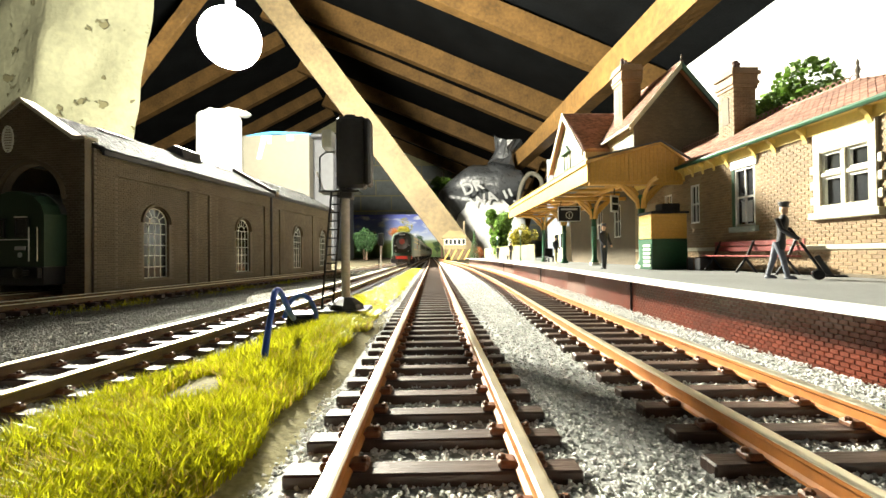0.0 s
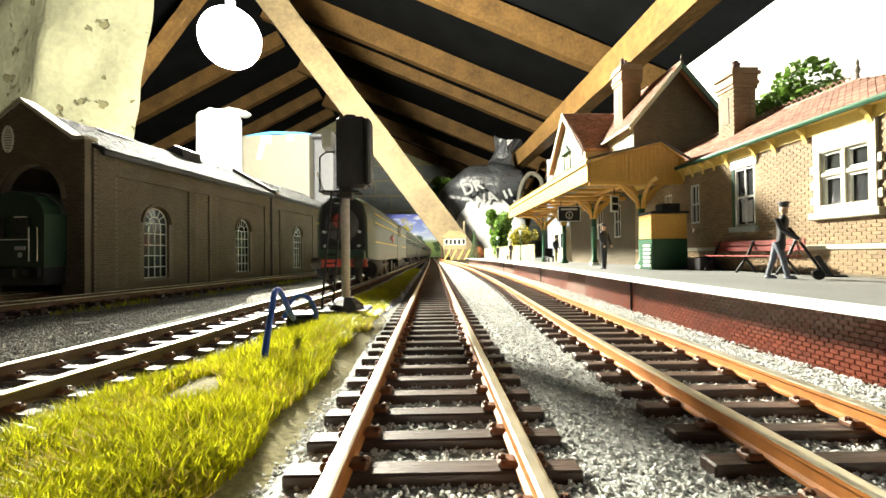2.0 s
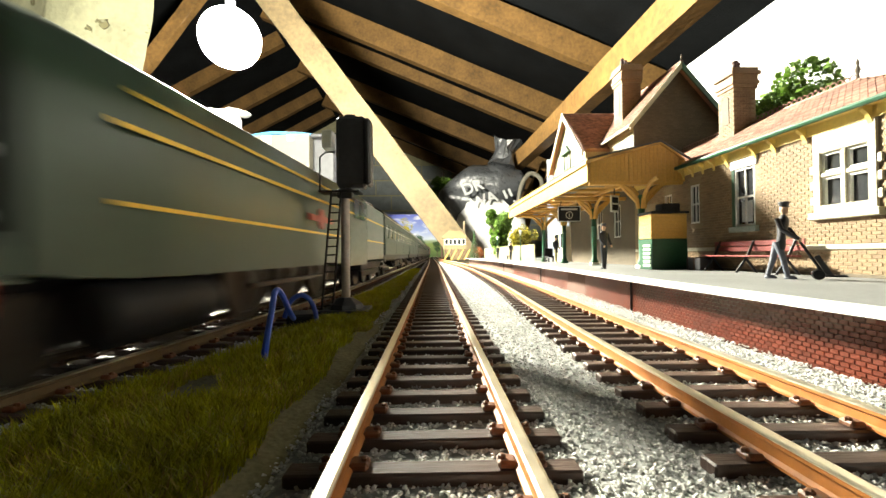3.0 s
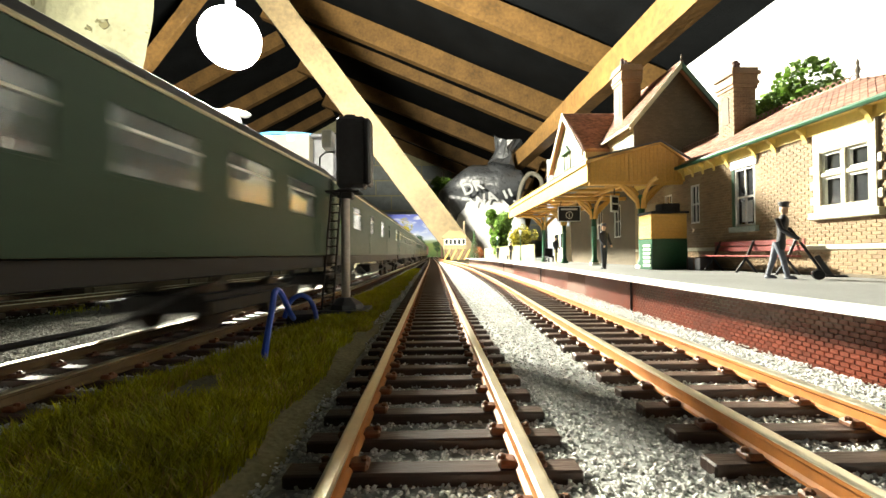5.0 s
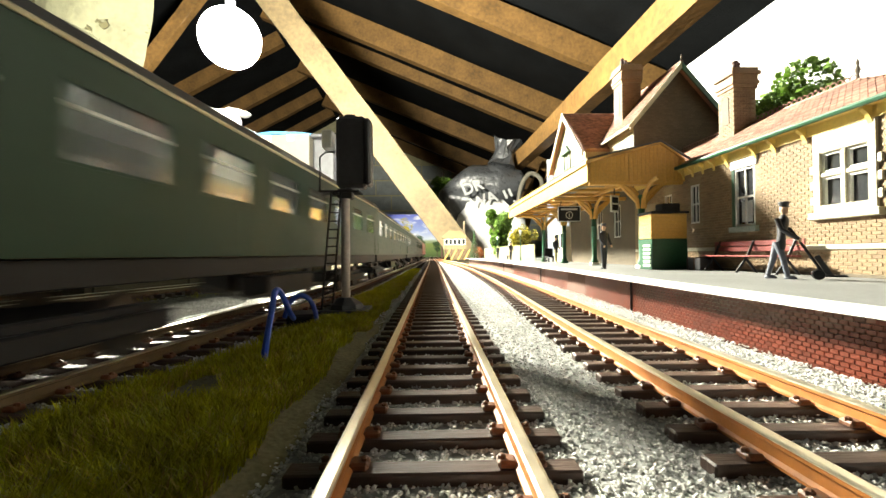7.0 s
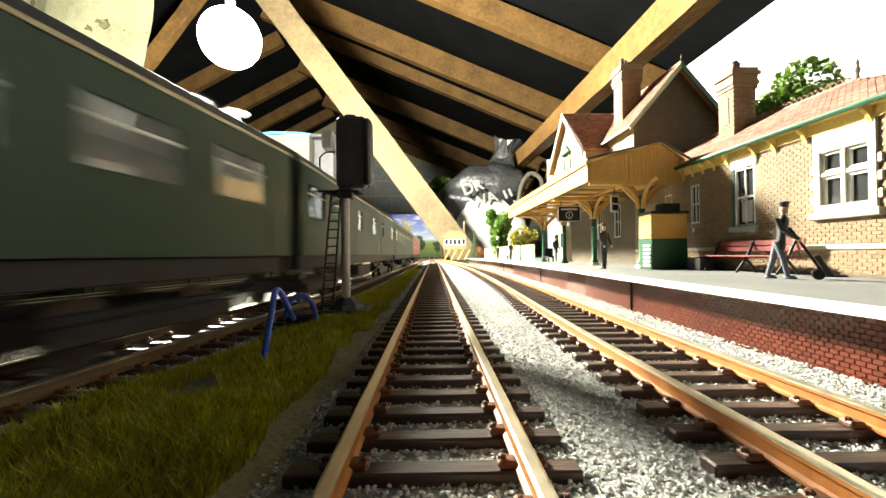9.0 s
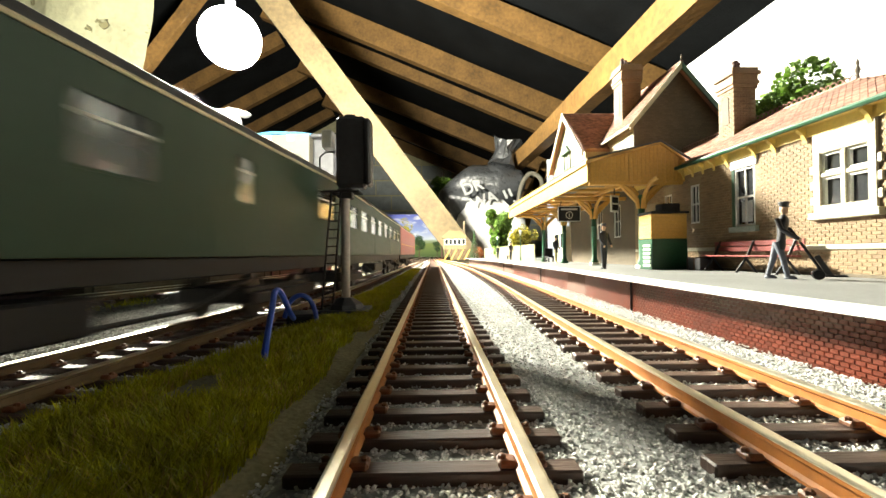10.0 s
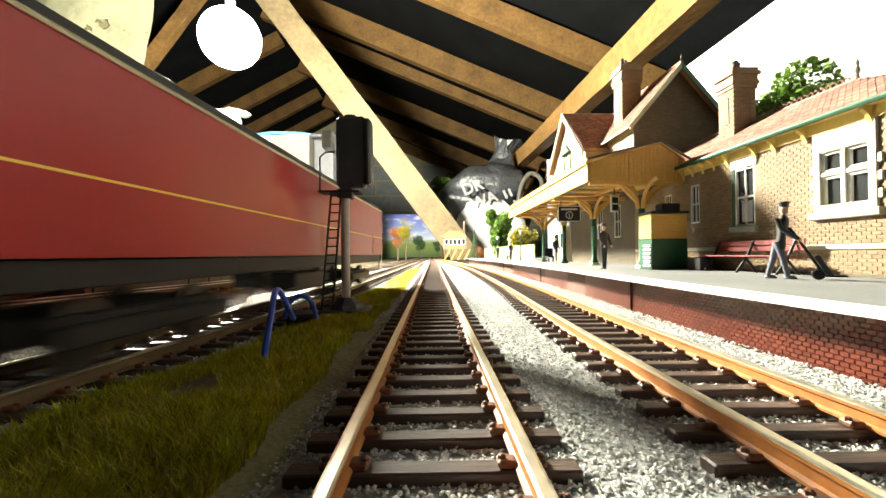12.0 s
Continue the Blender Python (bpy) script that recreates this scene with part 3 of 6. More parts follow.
def build_ballast():
    mid = lambda y: along(LINE_MID, y)
    plat = lambda y: along(LINE_PLAT, y)
    train = lambda y: along(LINE_TRAIN, y)
    shed = lambda y: along(LINE_SHED, y)
    ballast_strip("ballast_bed", lambda y: mid(y) - 20.5 - 1.6 * math.sin(y * 0.13), lambda y: plat(y) + 32.4, 15, 1500, 1.6, 110000, "pale grey granite ballast under and between the tracks")
    ballast_strip("ballast_bed", lambda y: train(y) - 24, lambda y: train(y) + 17, 30, 1500, 1.5, 50000, "pale grey granite ballast under the train's track")
    ballast_strip("ballast_bed", lambda y: train(y) - 28 - 3 * math.sin(y * 0.05) - 20 * math.exp(-((y - 240) / 34) ** 2), lambda y: train(y) - 24, 60, 700, 1.5, 22000, "pale ballast shoulder beside the train's track", bias=1.6)
    ballast_strip("ballast_bed", lambda y: shed(y) - 17, lambda y: shed(y) + 17, 100, 700, 0.7, 4000, "thin dirty ballast in the shed siding", bed=M_GROUND)
    ballast_strip("ballast_bed", lambda y: shed(y) + 17.2, lambda y: train(y) - 33, 70, 420, 0.5, 70000, "dirty grey ballast strewn over dark earth beside the siding", bed=M_GROUND, bias=1.3, patchy=-0.5, stone=M_BALLAST_DIRTY)


def mound(x, y):
    """Height of the turf between the tracks."""
    a, b = along(LINE_TRAIN, y) + 16, along(LINE_MID, y) - 16
    u = min(1, max(0, (x - a) / (b - a)))
    h = 0.6 + 2.6 * math.exp(-((y - 55) / 50) ** 2) * math.sin(math.pi * u) ** 0.7
    h += 3.6 * math.exp(-((y - 112) / 24) ** 2 - ((x + 27) / 9) ** 2)
    return h + 0.5 * noise.noise(Vector((x * 0.15, y * 0.15, 0)))


def build_grass():
    rng = np.random.default_rng(8)
    n = 150000
    y = 26 + 640 * rng.random(n) ** 2.2
    lx = np.array([along(LINE_TRAIN, v) + 17 for v in y])
    rx = np.array([along(LINE_MID, v) - 16.5 for v in y])
    u = rng.random(n)
    x = lx + (rx - lx) * u
    patch = np.array([noise.noise(Vector((p * 0.09, q * 0.07, 3))) for p, q in zip(x, y)])
    edge = np.array([noise.noise(Vector((0, q * 0.06, 7))) for q in y])
    keep = (patch > -0.42) & (x < rx - 2.2 - 4.5 * np.clip(edge + .35, 0, 1)) & ~((np.hypot(x + 44, (y - 100) * .5) < 5) & (rng.random(n) < .85))
    x, y, patch = x[keep], y[keep], patch[keep]
    m = len(x)
    z = np.array([mound(p, q) for p, q in zip(x, y)])
    blade = [(-0.095, 0, 0), (0.095, 0, 0), (0.075, 0.3, 0.55), (-0.075, 0.3, 0.55), (0, 0.95, 0.9)]
    faces = [(0, 1, 2), (0, 2, 3), (3, 2, 4)]
    h = rng.uniform(1.5, 4.0, m) * np.where(y > 250, 0.75, 1.0) * (1 + 0.5 * np.clip(patch, -.4, .6))
    s3 = np.stack([rng.uniform(0.7, 1.5, m), h * rng.uniform(0.15, 0.95, m), h], 1)
    turn = rng.uniform(0, 6.28, m)
    th = thing("grass_verge", 0, 0, 0, label="bright yellow-green static grass between the tracks", category="grass", kind="stuff")
    straw = rng.random(m) < 0.07 + 0.2 * (patch < -0.1)
    P = np.stack([x, y, z - 0.5], 1)
    scatter("blades", M_GRASS, blade, faces, P[~straw], turn[~straw], s3[~straw], th)
    scatter("straw", M_STRAW, blade, faces, P[straw], turn[straw], s3[straw], th)
    bm = bmn()
    rows = []
    for yy in np.arange(20, 690, 8):
        a, b = along(LINE_TRAIN, yy) + 15, along(LINE_MID, yy) - 14.5
        rows.append([bm.verts.new(V(a + (b - a) * k / 16, yy, mound(a + (b - a) * k / 16, yy) if 0 < k < 16 else 0.05)) for k in range(17)])
    for a, b in zip(rows, rows[1:]):
        for k in range(16):
            bm.faces.new((a[k], a[k + 1], b[k + 1], b[k]))
    tagged(part("turf", bm, M_SAND, th, smooth=True), kind="stuff")
    # tufts by the shed siding
    rng = np.random.default_rng(4)
    k = 2600
    y = rng.uniform(110, 420, k)
    x = np.array([along(LINE_SHED, v) for v in y]) + rng.normal(22, 5, k)
    ok = np.array([noise.noise(Vector((p * .05, q * .05, 9))) for p, q in zip(x, y)]) > 0.08
    tf = thing("weed_tuft", 0, 0, 0, label="sparse green weeds along the shed siding", category="grass", kind="stuff")
    scatter("blades", M_GRASS, blade, faces, np.stack([x, y, x * 0], 1)[ok], rng.uniform(0, 6, k)[ok], np.stack([np.ones(k), rng.uniform(1, 4, k), rng.uniform(1.5, 5, k)], 1)[ok], tf)


# ---- platform ----
def edge_x(y):
    return along(LINE_PLAT, y) + 27.4


PLAT_TOP = 14.2


def build_platform():
    path = smooth_line([(y, edge_x(y)) for y in range(-200, 1101, 20)], -100, 900)
    pl = part("platform", sweep(bmn(), [(5.6, 0), (150, 0), (150, PLAT_TOP), (5.6, PLAT_TOP)], path), M_PLATFORM, label="grey paved station platform with a dark red brick face", kind="structure")
    part("coping", sweep(bmn(), [(-3.6, PLAT_TOP - 0.7), (5.4, PLAT_TOP - 0.7), (5.4, PLAT_TOP + 0.12), (-3.6, PLAT_TOP + 0.12)], path), M_COPING, pl, "white-edged coping stones")
    part("face_wall", sweep(bmn(), [(4.6, 0), (5.5, 0), (5.5, PLAT_TOP - 0.75), (4.6, PLAT_TOP - 0.75)], path), M_BRICK_RED_M, pl, "dark red brick platform face")
    # brick courses of the face, short straight lengths along the bend
    for y0 in range(40, 460, 20):
        a, b = Vector((edge_x(y0) + 4.6, y0, 0.6)), Vector((edge_x(y0 + 20) + 4.6, y0 + 20, 0.6))
        u = (b - a).normalized()
        nu = 10
        field("brick", M_BRICK_RED, M_BRICK_RED_J, a, u, (0, 0, 1), (-u.y, u.x, 0), nu, 13, ((b - a).length / 10, 0.97), (1.82, 0.80), 0.2, pl, near=(lambda p, q: True) if 60 <= y0 < 100 else None)
    for y in (164, 330, 520):
        part("drain_pipe", tube(bmn(), [(edge_x(y) + 4.0, y, 0.2), (edge_x(y) + 4.0, y, PLAT_TOP - 1.2)], 0.4, 6), M_BLACK, pl)


# ---- station ----
def holed_wall(bm, y0, y1, z0, z1, x0, x1, holes):
    """A wall along y from cells, with holes (y0, y1, z0, z1) through it."""
    ys = sorted({y0, y1, *[h[0] for h in holes], *[h[1] for h in holes]})
    zs = sorted({z0, z1, *[h[2] for h in holes], *[h[3] for h in holes]})
    for a, b in zip(ys, ys[1:]):
        for c, d in zip(zs, zs[1:]):
            if not any(h[0] <= (a + b) / 2 <= h[1] and h[2] <= (c + d) / 2 <= h[3] for h in holes):
                box(bm, x0, x1, a, b, c, d)
    bmesh.ops.remove_doubles(bm, verts=bm.verts[:], dist=1e-6)
    return bm


FX = 150.0
BIG = (139.0, 157, 38.6, 61)
SASH = (190.5, 203.5, 36, 64)
SLIM = (231, 239, 40, 62)


def frame_bars(x, y0, y1, z0, z1, t, d=1.4):
    bm = bmn()
    box(bm, x, x + d, y0, y0 + t, z0, z1)
    box(bm, x, x + d, y1 - t, y1, z0, z1)
    box(bm, x, x + d, y0 + t, y1 - t, z0, z0 + t)
    box(bm, x, x + d, y0 + t, y1 - t, z1 - t, z1)
    bmesh.ops.remove_doubles(bm, verts=bm.verts[:], dist=1e-6)
    return bm


def sash_window(parent, y0, y1, z0, z1, x, wood, rows=2, cols=2, label="white painted window"):
    w = part("window", frame_bars(x, y0, y1, z0, z1, 0.9), wood, parent, label)
    p = part("pane", box(bmn(), x + 1.2, x + 1.5, y0, y1, z0, z1), M_DARKGLASS, w)
    for k in range(1, cols):
        y = y0 + (y1 - y0) * k / cols
        part("glazing_bar", box(bmn(), x + 0.3, x + 1.1, y - 0.3, y + 0.3, z0 + .9, z1 - .9), wood, w)
    for k in range(1, rows):
        z = z0 + (z1 - z0) * k / rows
        part("meeting_rail", box(bmn(), x + 0.2, x + 1.15, y0 + .9, y1 - .9, z - 0.45, z + 0.45), wood, w)
    return w


def build_station():
    st = thing("station_building", 0, 0, 0, label="buff brick country station building with red tiled roofs", category="building")
    z0 = PLAT_TOP
    holes = [BIG, SASH, SLIM, (258, 266, 34, 60), (276, 288, z0, 52)]
    part("front_wall", holed_wall(bmn(), 112, 306, z0, 74, FX, FX + 3, holes), M_BRICK_M, st, "buff brick front wall")

    def clear(a, b):
        y, z = 114 + a, z0 + b
        if 24 < z < 26.3:
            return False
        for h, m in ((BIG, 3.4), (SASH, 1.6), (SLIM, 1.6), ((258, 266, 34, 60), 1.6), ((276, 288, z0, 52), 1.6)):
            if h[0] - m < y < h[1] + m and h[2] - 3 < z < h[3] + (8 if h is BIG else 5):
                return False
        return z < 68.6
    field("brick", M_BRICK, M_BRICK_J, (FX, 114, z0), (0, 1, 0), (0, 0, 1), (-1, 0, 0), 56, 41, (3.35, 1.34), (3.06, 1.12), 0.17, st,
          near=lambda a, b: a < 48 and 10 < b < 46, keep=clear)
    part("string_course", box(bmn(), FX - 0.7, FX - 0.02, 112, 305, 24.2, 26.1, .2), M_STONE, st, "pale string course")
    part("plinth", box(bmn(), FX - 0.6, FX - 0.02, 112, 305, z0, z0 + 1.2, .1), M_BRICK_DK, st)
    part("end_wall", box(bmn(), FX + 3, 220, 112, 115, z0, 73.4), M_BRICK_M, st)
    part("back_wall", box(bmn(), 217, 220, 115, 306, z0, 73.4), M_BRICK_M, st)
    # hipped roof with lapped tiles
    roof = bmn()
    hexa(roof, [(145, 106, 73.5), (225, 106, 73.5), (225, 306, 73.5), (145, 306, 73.5), (184.5, 176, 97.5), (185.5, 176, 97.5), (185.5, 306, 97.5), (184.5, 306, 97.5)])
    part("main_roof", roof, M_TILE_J, st, "red-brown tiled hipped roof")
    slope = Vector((39.5, 0, 24)).normalized()
    field("tile", M_TILE, M_TILE_J, (145, 106, 73.6), (0, 1, 0), slope, (-slope.z, 0, slope.x), 70, 26, (2.85, 1.78), (2.7, 2.0), 0.28, st,
          near=None, keep=lambda a, b: a > 70 * b / 46.2 + 0.5, lift=0.35)
    part("ridge", tube(bmn(), [(185, 176, 97.8), (185, 306, 97.8)], 1.0, 8), M_TILE_J, st, "crested ridge tiles")
    part("hip_ridge", tube(bmn(), [(145, 106, 73.8), (185, 176, 97.8)], 0.5, 8), M_TILE_J, st)
    crest = mesh_of(sweep_ring(1.3, 0.3), M_TILE)
    for k in range(42):
        part("crest", crest, None, st).location = V(185, 178 + k * 3, 99.4)
    part("finial", lathe(bmn(), [(0.9, 97), (0.5, 100), (1.1, 102), (0.4, 104), (0.8, 105), (0.1, 107)], 8, pose(0.185, 0.176, 0)), M_BRICK_DK, st, smooth=True)
    # eaves: yellow boards, brackets, green gutter
    part("eaves_board", box(bmn(), FX - 0.9, FX - 0.02, 112, 305, 68.8, 73.4), M_YELLOW, st, "pale yellow eaves board")
    part("soffit", box(bmn(), 145.2, FX - 1, 112, 305, 72.8, 73.4), M_YELLOW, st)
    for y in (121, 138, 163, 178, 189, 207, 217, 226, 235, 244):
        bm = bmn()
        extrude(bm, [(FX - 1, 66.5), (FX - 1.0, 72.7), (145.6, 72.7), (145.6, 71.6), (147.5, 70.2), (148.6, 68)], y - 0.8, y + 0.8)
        part("eaves_bracket", bm, M_YELLOW, st)
    part("gutter", tube(bmn(), [(144.6, 104, 73.3), (144.6, 305, 73.3)], 1.1, 8), M_GREEN, st, "green half-round gutter", smooth=True)
    # big stone mullioned window
    y0, y1, a, b = BIG
    surround = part("window_surround", frame_bars(FX - 1.1, y0 - 2.6, y1 + 2.6, a - 0.2, b + 7.5, 2.6, 2.4), M_STONE, st, "cream stone window surround")
    part("lintel", box(bmn(), FX - 1.0, FX + 1.5, y0, y1, b, b + 5, .2), M_STONE, surround)
    part("sill", box(bmn(), FX - 2.2, FX + 1, y0 - 4.4, y1 + 4.4, a - 3.0, a - 0.25, .3), M_STONE, surround)
    for s, (yy) in ((-1, y0 - 2.6), (1, y1 + 2.6)):
        for z in (43, 49, 55):
            part("quoin", box(bmn(), FX - 0.9, FX + 0.5, min(yy, yy + s * 1.8), max(yy, yy + s * 1.8), z - 1.6, z + 1.6, .2), M_STONE, surround)
    mid, tr = (y0 + y1) / 2, 52.6
    part("mullion", box(bmn(), FX - 0.8, FX + 1.6, mid - 0.85, mid + 0.85, a, b, .2), M_STONE, surround)
    for p, q in ((y0, mid - 0.9), (mid + 0.9, y1)):
        part("transom", box(bmn(), FX - 0.75, FX + 1.55, p, q, tr - 0.8, tr + 0.8, .2), M_STONE, surround)
        for r, t in ((a + 0.5, tr - 0.85), (tr + 0.85, b)):
            sash_window(st, p, q, r, t, FX + 0.1, M_WHITE, 1, 1)
    # sash window with lintel and sill
    part("lintel", box(bmn(), FX - 0.8, FX + 1.5, SASH[0] - 2, SASH[1] + 2, 64.1, 68.2, .2), M_WHITE, st, "white painted lintel")
    part("sill", box(bmn(), FX - 2, FX + 1, SASH[0] - 2.2, SASH[1] + 2.2, 33.2, 35.9, .2), material("grey_green_sill", (0.26, 0.31, 0.27), 0.6), st, "grey-green sill")
    part("reveal", box(bmn(), FX - 0.4, FX + 1.5, SASH[1] - 0.02, SASH[1] + 1.6, 36, 64), M_GREEN, st, "dark green window reveal")
    sash_window(st, SASH[0] + .05, SASH[1] - .1, SASH[2], SASH[3], FX + 0.05, M_WHITE, 2, 2)
    part("blind", box(bmn(), FX + 1.0, FX + 1.18, SASH[0] + 3.2, SASH[1] - 3.2, SASH[2] + 2, SASH[2] + 12), M_PAPER, st, "pale notice in the window")
    for h in (SLIM, (258, 266, 34, 60)):
        sash_window(st, h[0] + .05, h[1] - .05, h[2], h[3], FX + 0.05, M_WHITE, 2, 2)
    part("door", box(bmn(), FX + 0.6, FX + 1.8, 276, 288, z0, 52, .2), M_GREEN, st, "dark green panelled door")
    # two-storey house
    # darker brick than the station front: the canopy's shade put into the colour
    part("house_wall", holed_wall(bmn(), 306, 450, z0, 119, FX, FX + 3, [(330, 342, 36, 62), (366, 378, 36, 62), (322, 331, 98, 112)]), M_BRICK_DK, st, "house wall in darker brick for the canopy's shade")
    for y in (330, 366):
        sash_window(st, y, y + 12, 36, 62, FX + 0.1, M_WHITE, 2, 2)
    sash_window(st, 322, 331, 98, 112, FX + 0.1, M_GREEN, 2, 2)
    field("weatherboard", M_STONE, M_CLAP, (FX - 0.05, 306, 86), (0, 1, 0), (0, 0, 1), (-1, 0, 0), 1, 15, (46, 2.1), (46, 2.0), 0.35, st, lift=0.3, stagger=False,
          keep=lambda a, b: True, jitter=0)
    # gables take the dark brick too, as faces turned from the lamp
    for y in (306, 447):
        g = bmn()
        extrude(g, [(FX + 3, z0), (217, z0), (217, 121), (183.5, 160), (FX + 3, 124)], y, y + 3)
        part("gable_wall", g, M_BRICK_DK, st, "gable end in darker brick for its shaded side")
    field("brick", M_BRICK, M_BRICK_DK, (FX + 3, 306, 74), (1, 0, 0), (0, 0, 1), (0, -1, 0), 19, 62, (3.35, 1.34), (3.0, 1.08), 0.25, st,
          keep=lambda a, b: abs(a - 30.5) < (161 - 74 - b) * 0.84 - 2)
    for s in (-1, 1):
        r = bmn()
        extrude(r, [(183.5, 160.5), (183.5 + s * 38.5, 115.5), (183.5 + s * 38.5, 117.3), (183.5, 162.8)], 301, 455)
        part("house_roof", r, M_TILE_J, st, "red-brown tiled house roof")
        bb = bmn()
        extrude(bb, [(183.5, 158.2), (183.5 + s * 39, 112.6), (183.5 + s * 39, 117.0), (183.5, 163.2)], 299.6, 300.9)
        part("bargeboard", bb, M_GREEN if s > 0 else M_STONE, st, "painted bargeboard")
    sl = Vector((38.5, 0, 45.2)).normalized()
    field("tile", M_TILE, M_TILE_J, (145, 301, 117.4), (0, 1, 0), sl, (-sl.z, 0, sl.x), 53, 33, (2.85, 1.78), (2.7, 2.0), 0.28, st, lift=0.35)
    part("house_gutter", tube(bmn(), [(144.4, 300, 116), (144.4, 351, 116)], 1.1, 8), M_WHITE, st, smooth=True)
    part("ridge", tube(bmn(), [(183.5, 300, 163.4), (183.5, 456, 163.4)], 1.0, 8), M_TILE_J, st)
    part("finial", lathe(bmn(), [(0.7, 162), (0.4, 166), (0.8, 167), (0.1, 169)], 8, pose(0.1835, 0.3005, 0)), M_BRICK_DK, st, smooth=True)
    # projecting cross gable, boarded, over the canopy
    fx = 131
    g = bmn()
    ext = [(352, 80), (446, 80), (446, 112), (399, 155), (352, 112)]
    lo = [g.verts.new(V(fx, y, z)) for y, z in ext]
    hi = [g.verts.new(V(fx + 3, y, z)) for y, z in ext]
    g.faces.new(lo)
    g.faces.new(hi[::-1])
    for k in range(5):
        g.faces.new((lo[k], hi[k], hi[(k + 1) % 5], lo[(k + 1) % 5]))
    bay = part("bay_front", g, M_CLAP, st, "pale weatherboarded bay gable")
    field("weatherboard", M_STONE, M_CLAP, (fx - 0.02, 352, 80), (0, 1, 0), (0, 0, 1), (-1, 0, 0), 47, 35, (2.0, 2.1), (2.05, 2.0), 0.35, bay, lift=0.3, stagger=False, jitter=0,
          keep=lambda a, b: abs(a - 47) < (77 - b) * 1.09)
    part("bay_side", box(bmn(), fx + 3, FX - 0.05, 352, 355, 80, 112), M_CLAP, st)
    for s in (-1, 1):
        r = bmn()
        pts = [(399, 156), (399 + s * 52, 108.6), (399 + s * 52, 110.6), (399, 158.4)]
        lo = [r.verts.new(V(fx - 4, y, z)) for y, z in pts]
        hi = [r.verts.new(V(183, y, z)) for y, z in pts]
        r.faces.new(lo)
        r.faces.new(hi[::-1])
        for k in range(4):
            r.faces.new((lo[k], hi[k], hi[(k + 1) % 4], lo[(k + 1) % 4]))
        part("bay_roof", r, M_TILE_J, st, "red-brown tiled bay roof")
        w = Vector((0, s * -52, 47.6)).normalized()
        field("tile", M_TILE, M_TILE_J, (fx - 4, 399 + s * 52, 110.7), (1, 0, 0), w, (0, s * w.z, abs(w.y)), 19, 39, (2.85, 1.78), (2.7, 2.0), 0.28, st, lift=0.35)
        bb = bmn()
        pts = [(399, 153), (399 + s * 52.5, 105), (399 + s * 52.5, 109.4), (399, 158.8)]
        lo = [bb.verts.new(V(fx - 5.4, y, z)) for y, z in pts]
        hi = [bb.verts.new(V(fx - 4.1, y, z)) for y, z in pts]
        bb.faces.new(lo)
        bb.faces.new(hi[::-1])
        for k in range(4):
            bb.faces.new((lo[k], hi[k], hi[(k + 1) % 4], lo[(k + 1) % 4]))
        part("bargeboard", bb, M_STONE, st, "pale bargeboard")
    sash_window(st, 390, 408, 92, 118, fx - 1.3, M_GREEN, 2, 2, "green-framed bay window")
    hood = bmn()
    hexa(hood, [(fx - 4, 386, 119), (fx - .4, 386, 119), (fx - .4, 412, 119), (fx - 4, 412, 119), (fx - 3, 398, 127), (fx - .4, 398, 127), (fx - .4, 400, 127), (fx - 3, 400, 127)])
    part("window_hood", hood, M_GREEN, st)


def sweep_ring(r, t):
    bm = bmn()
    pts = [(0, r * math.cos(a), r * math.sin(a)) for a in [math.tau * k / 10 for k in range(11)]]
    return tube(bm, pts, t, 5)


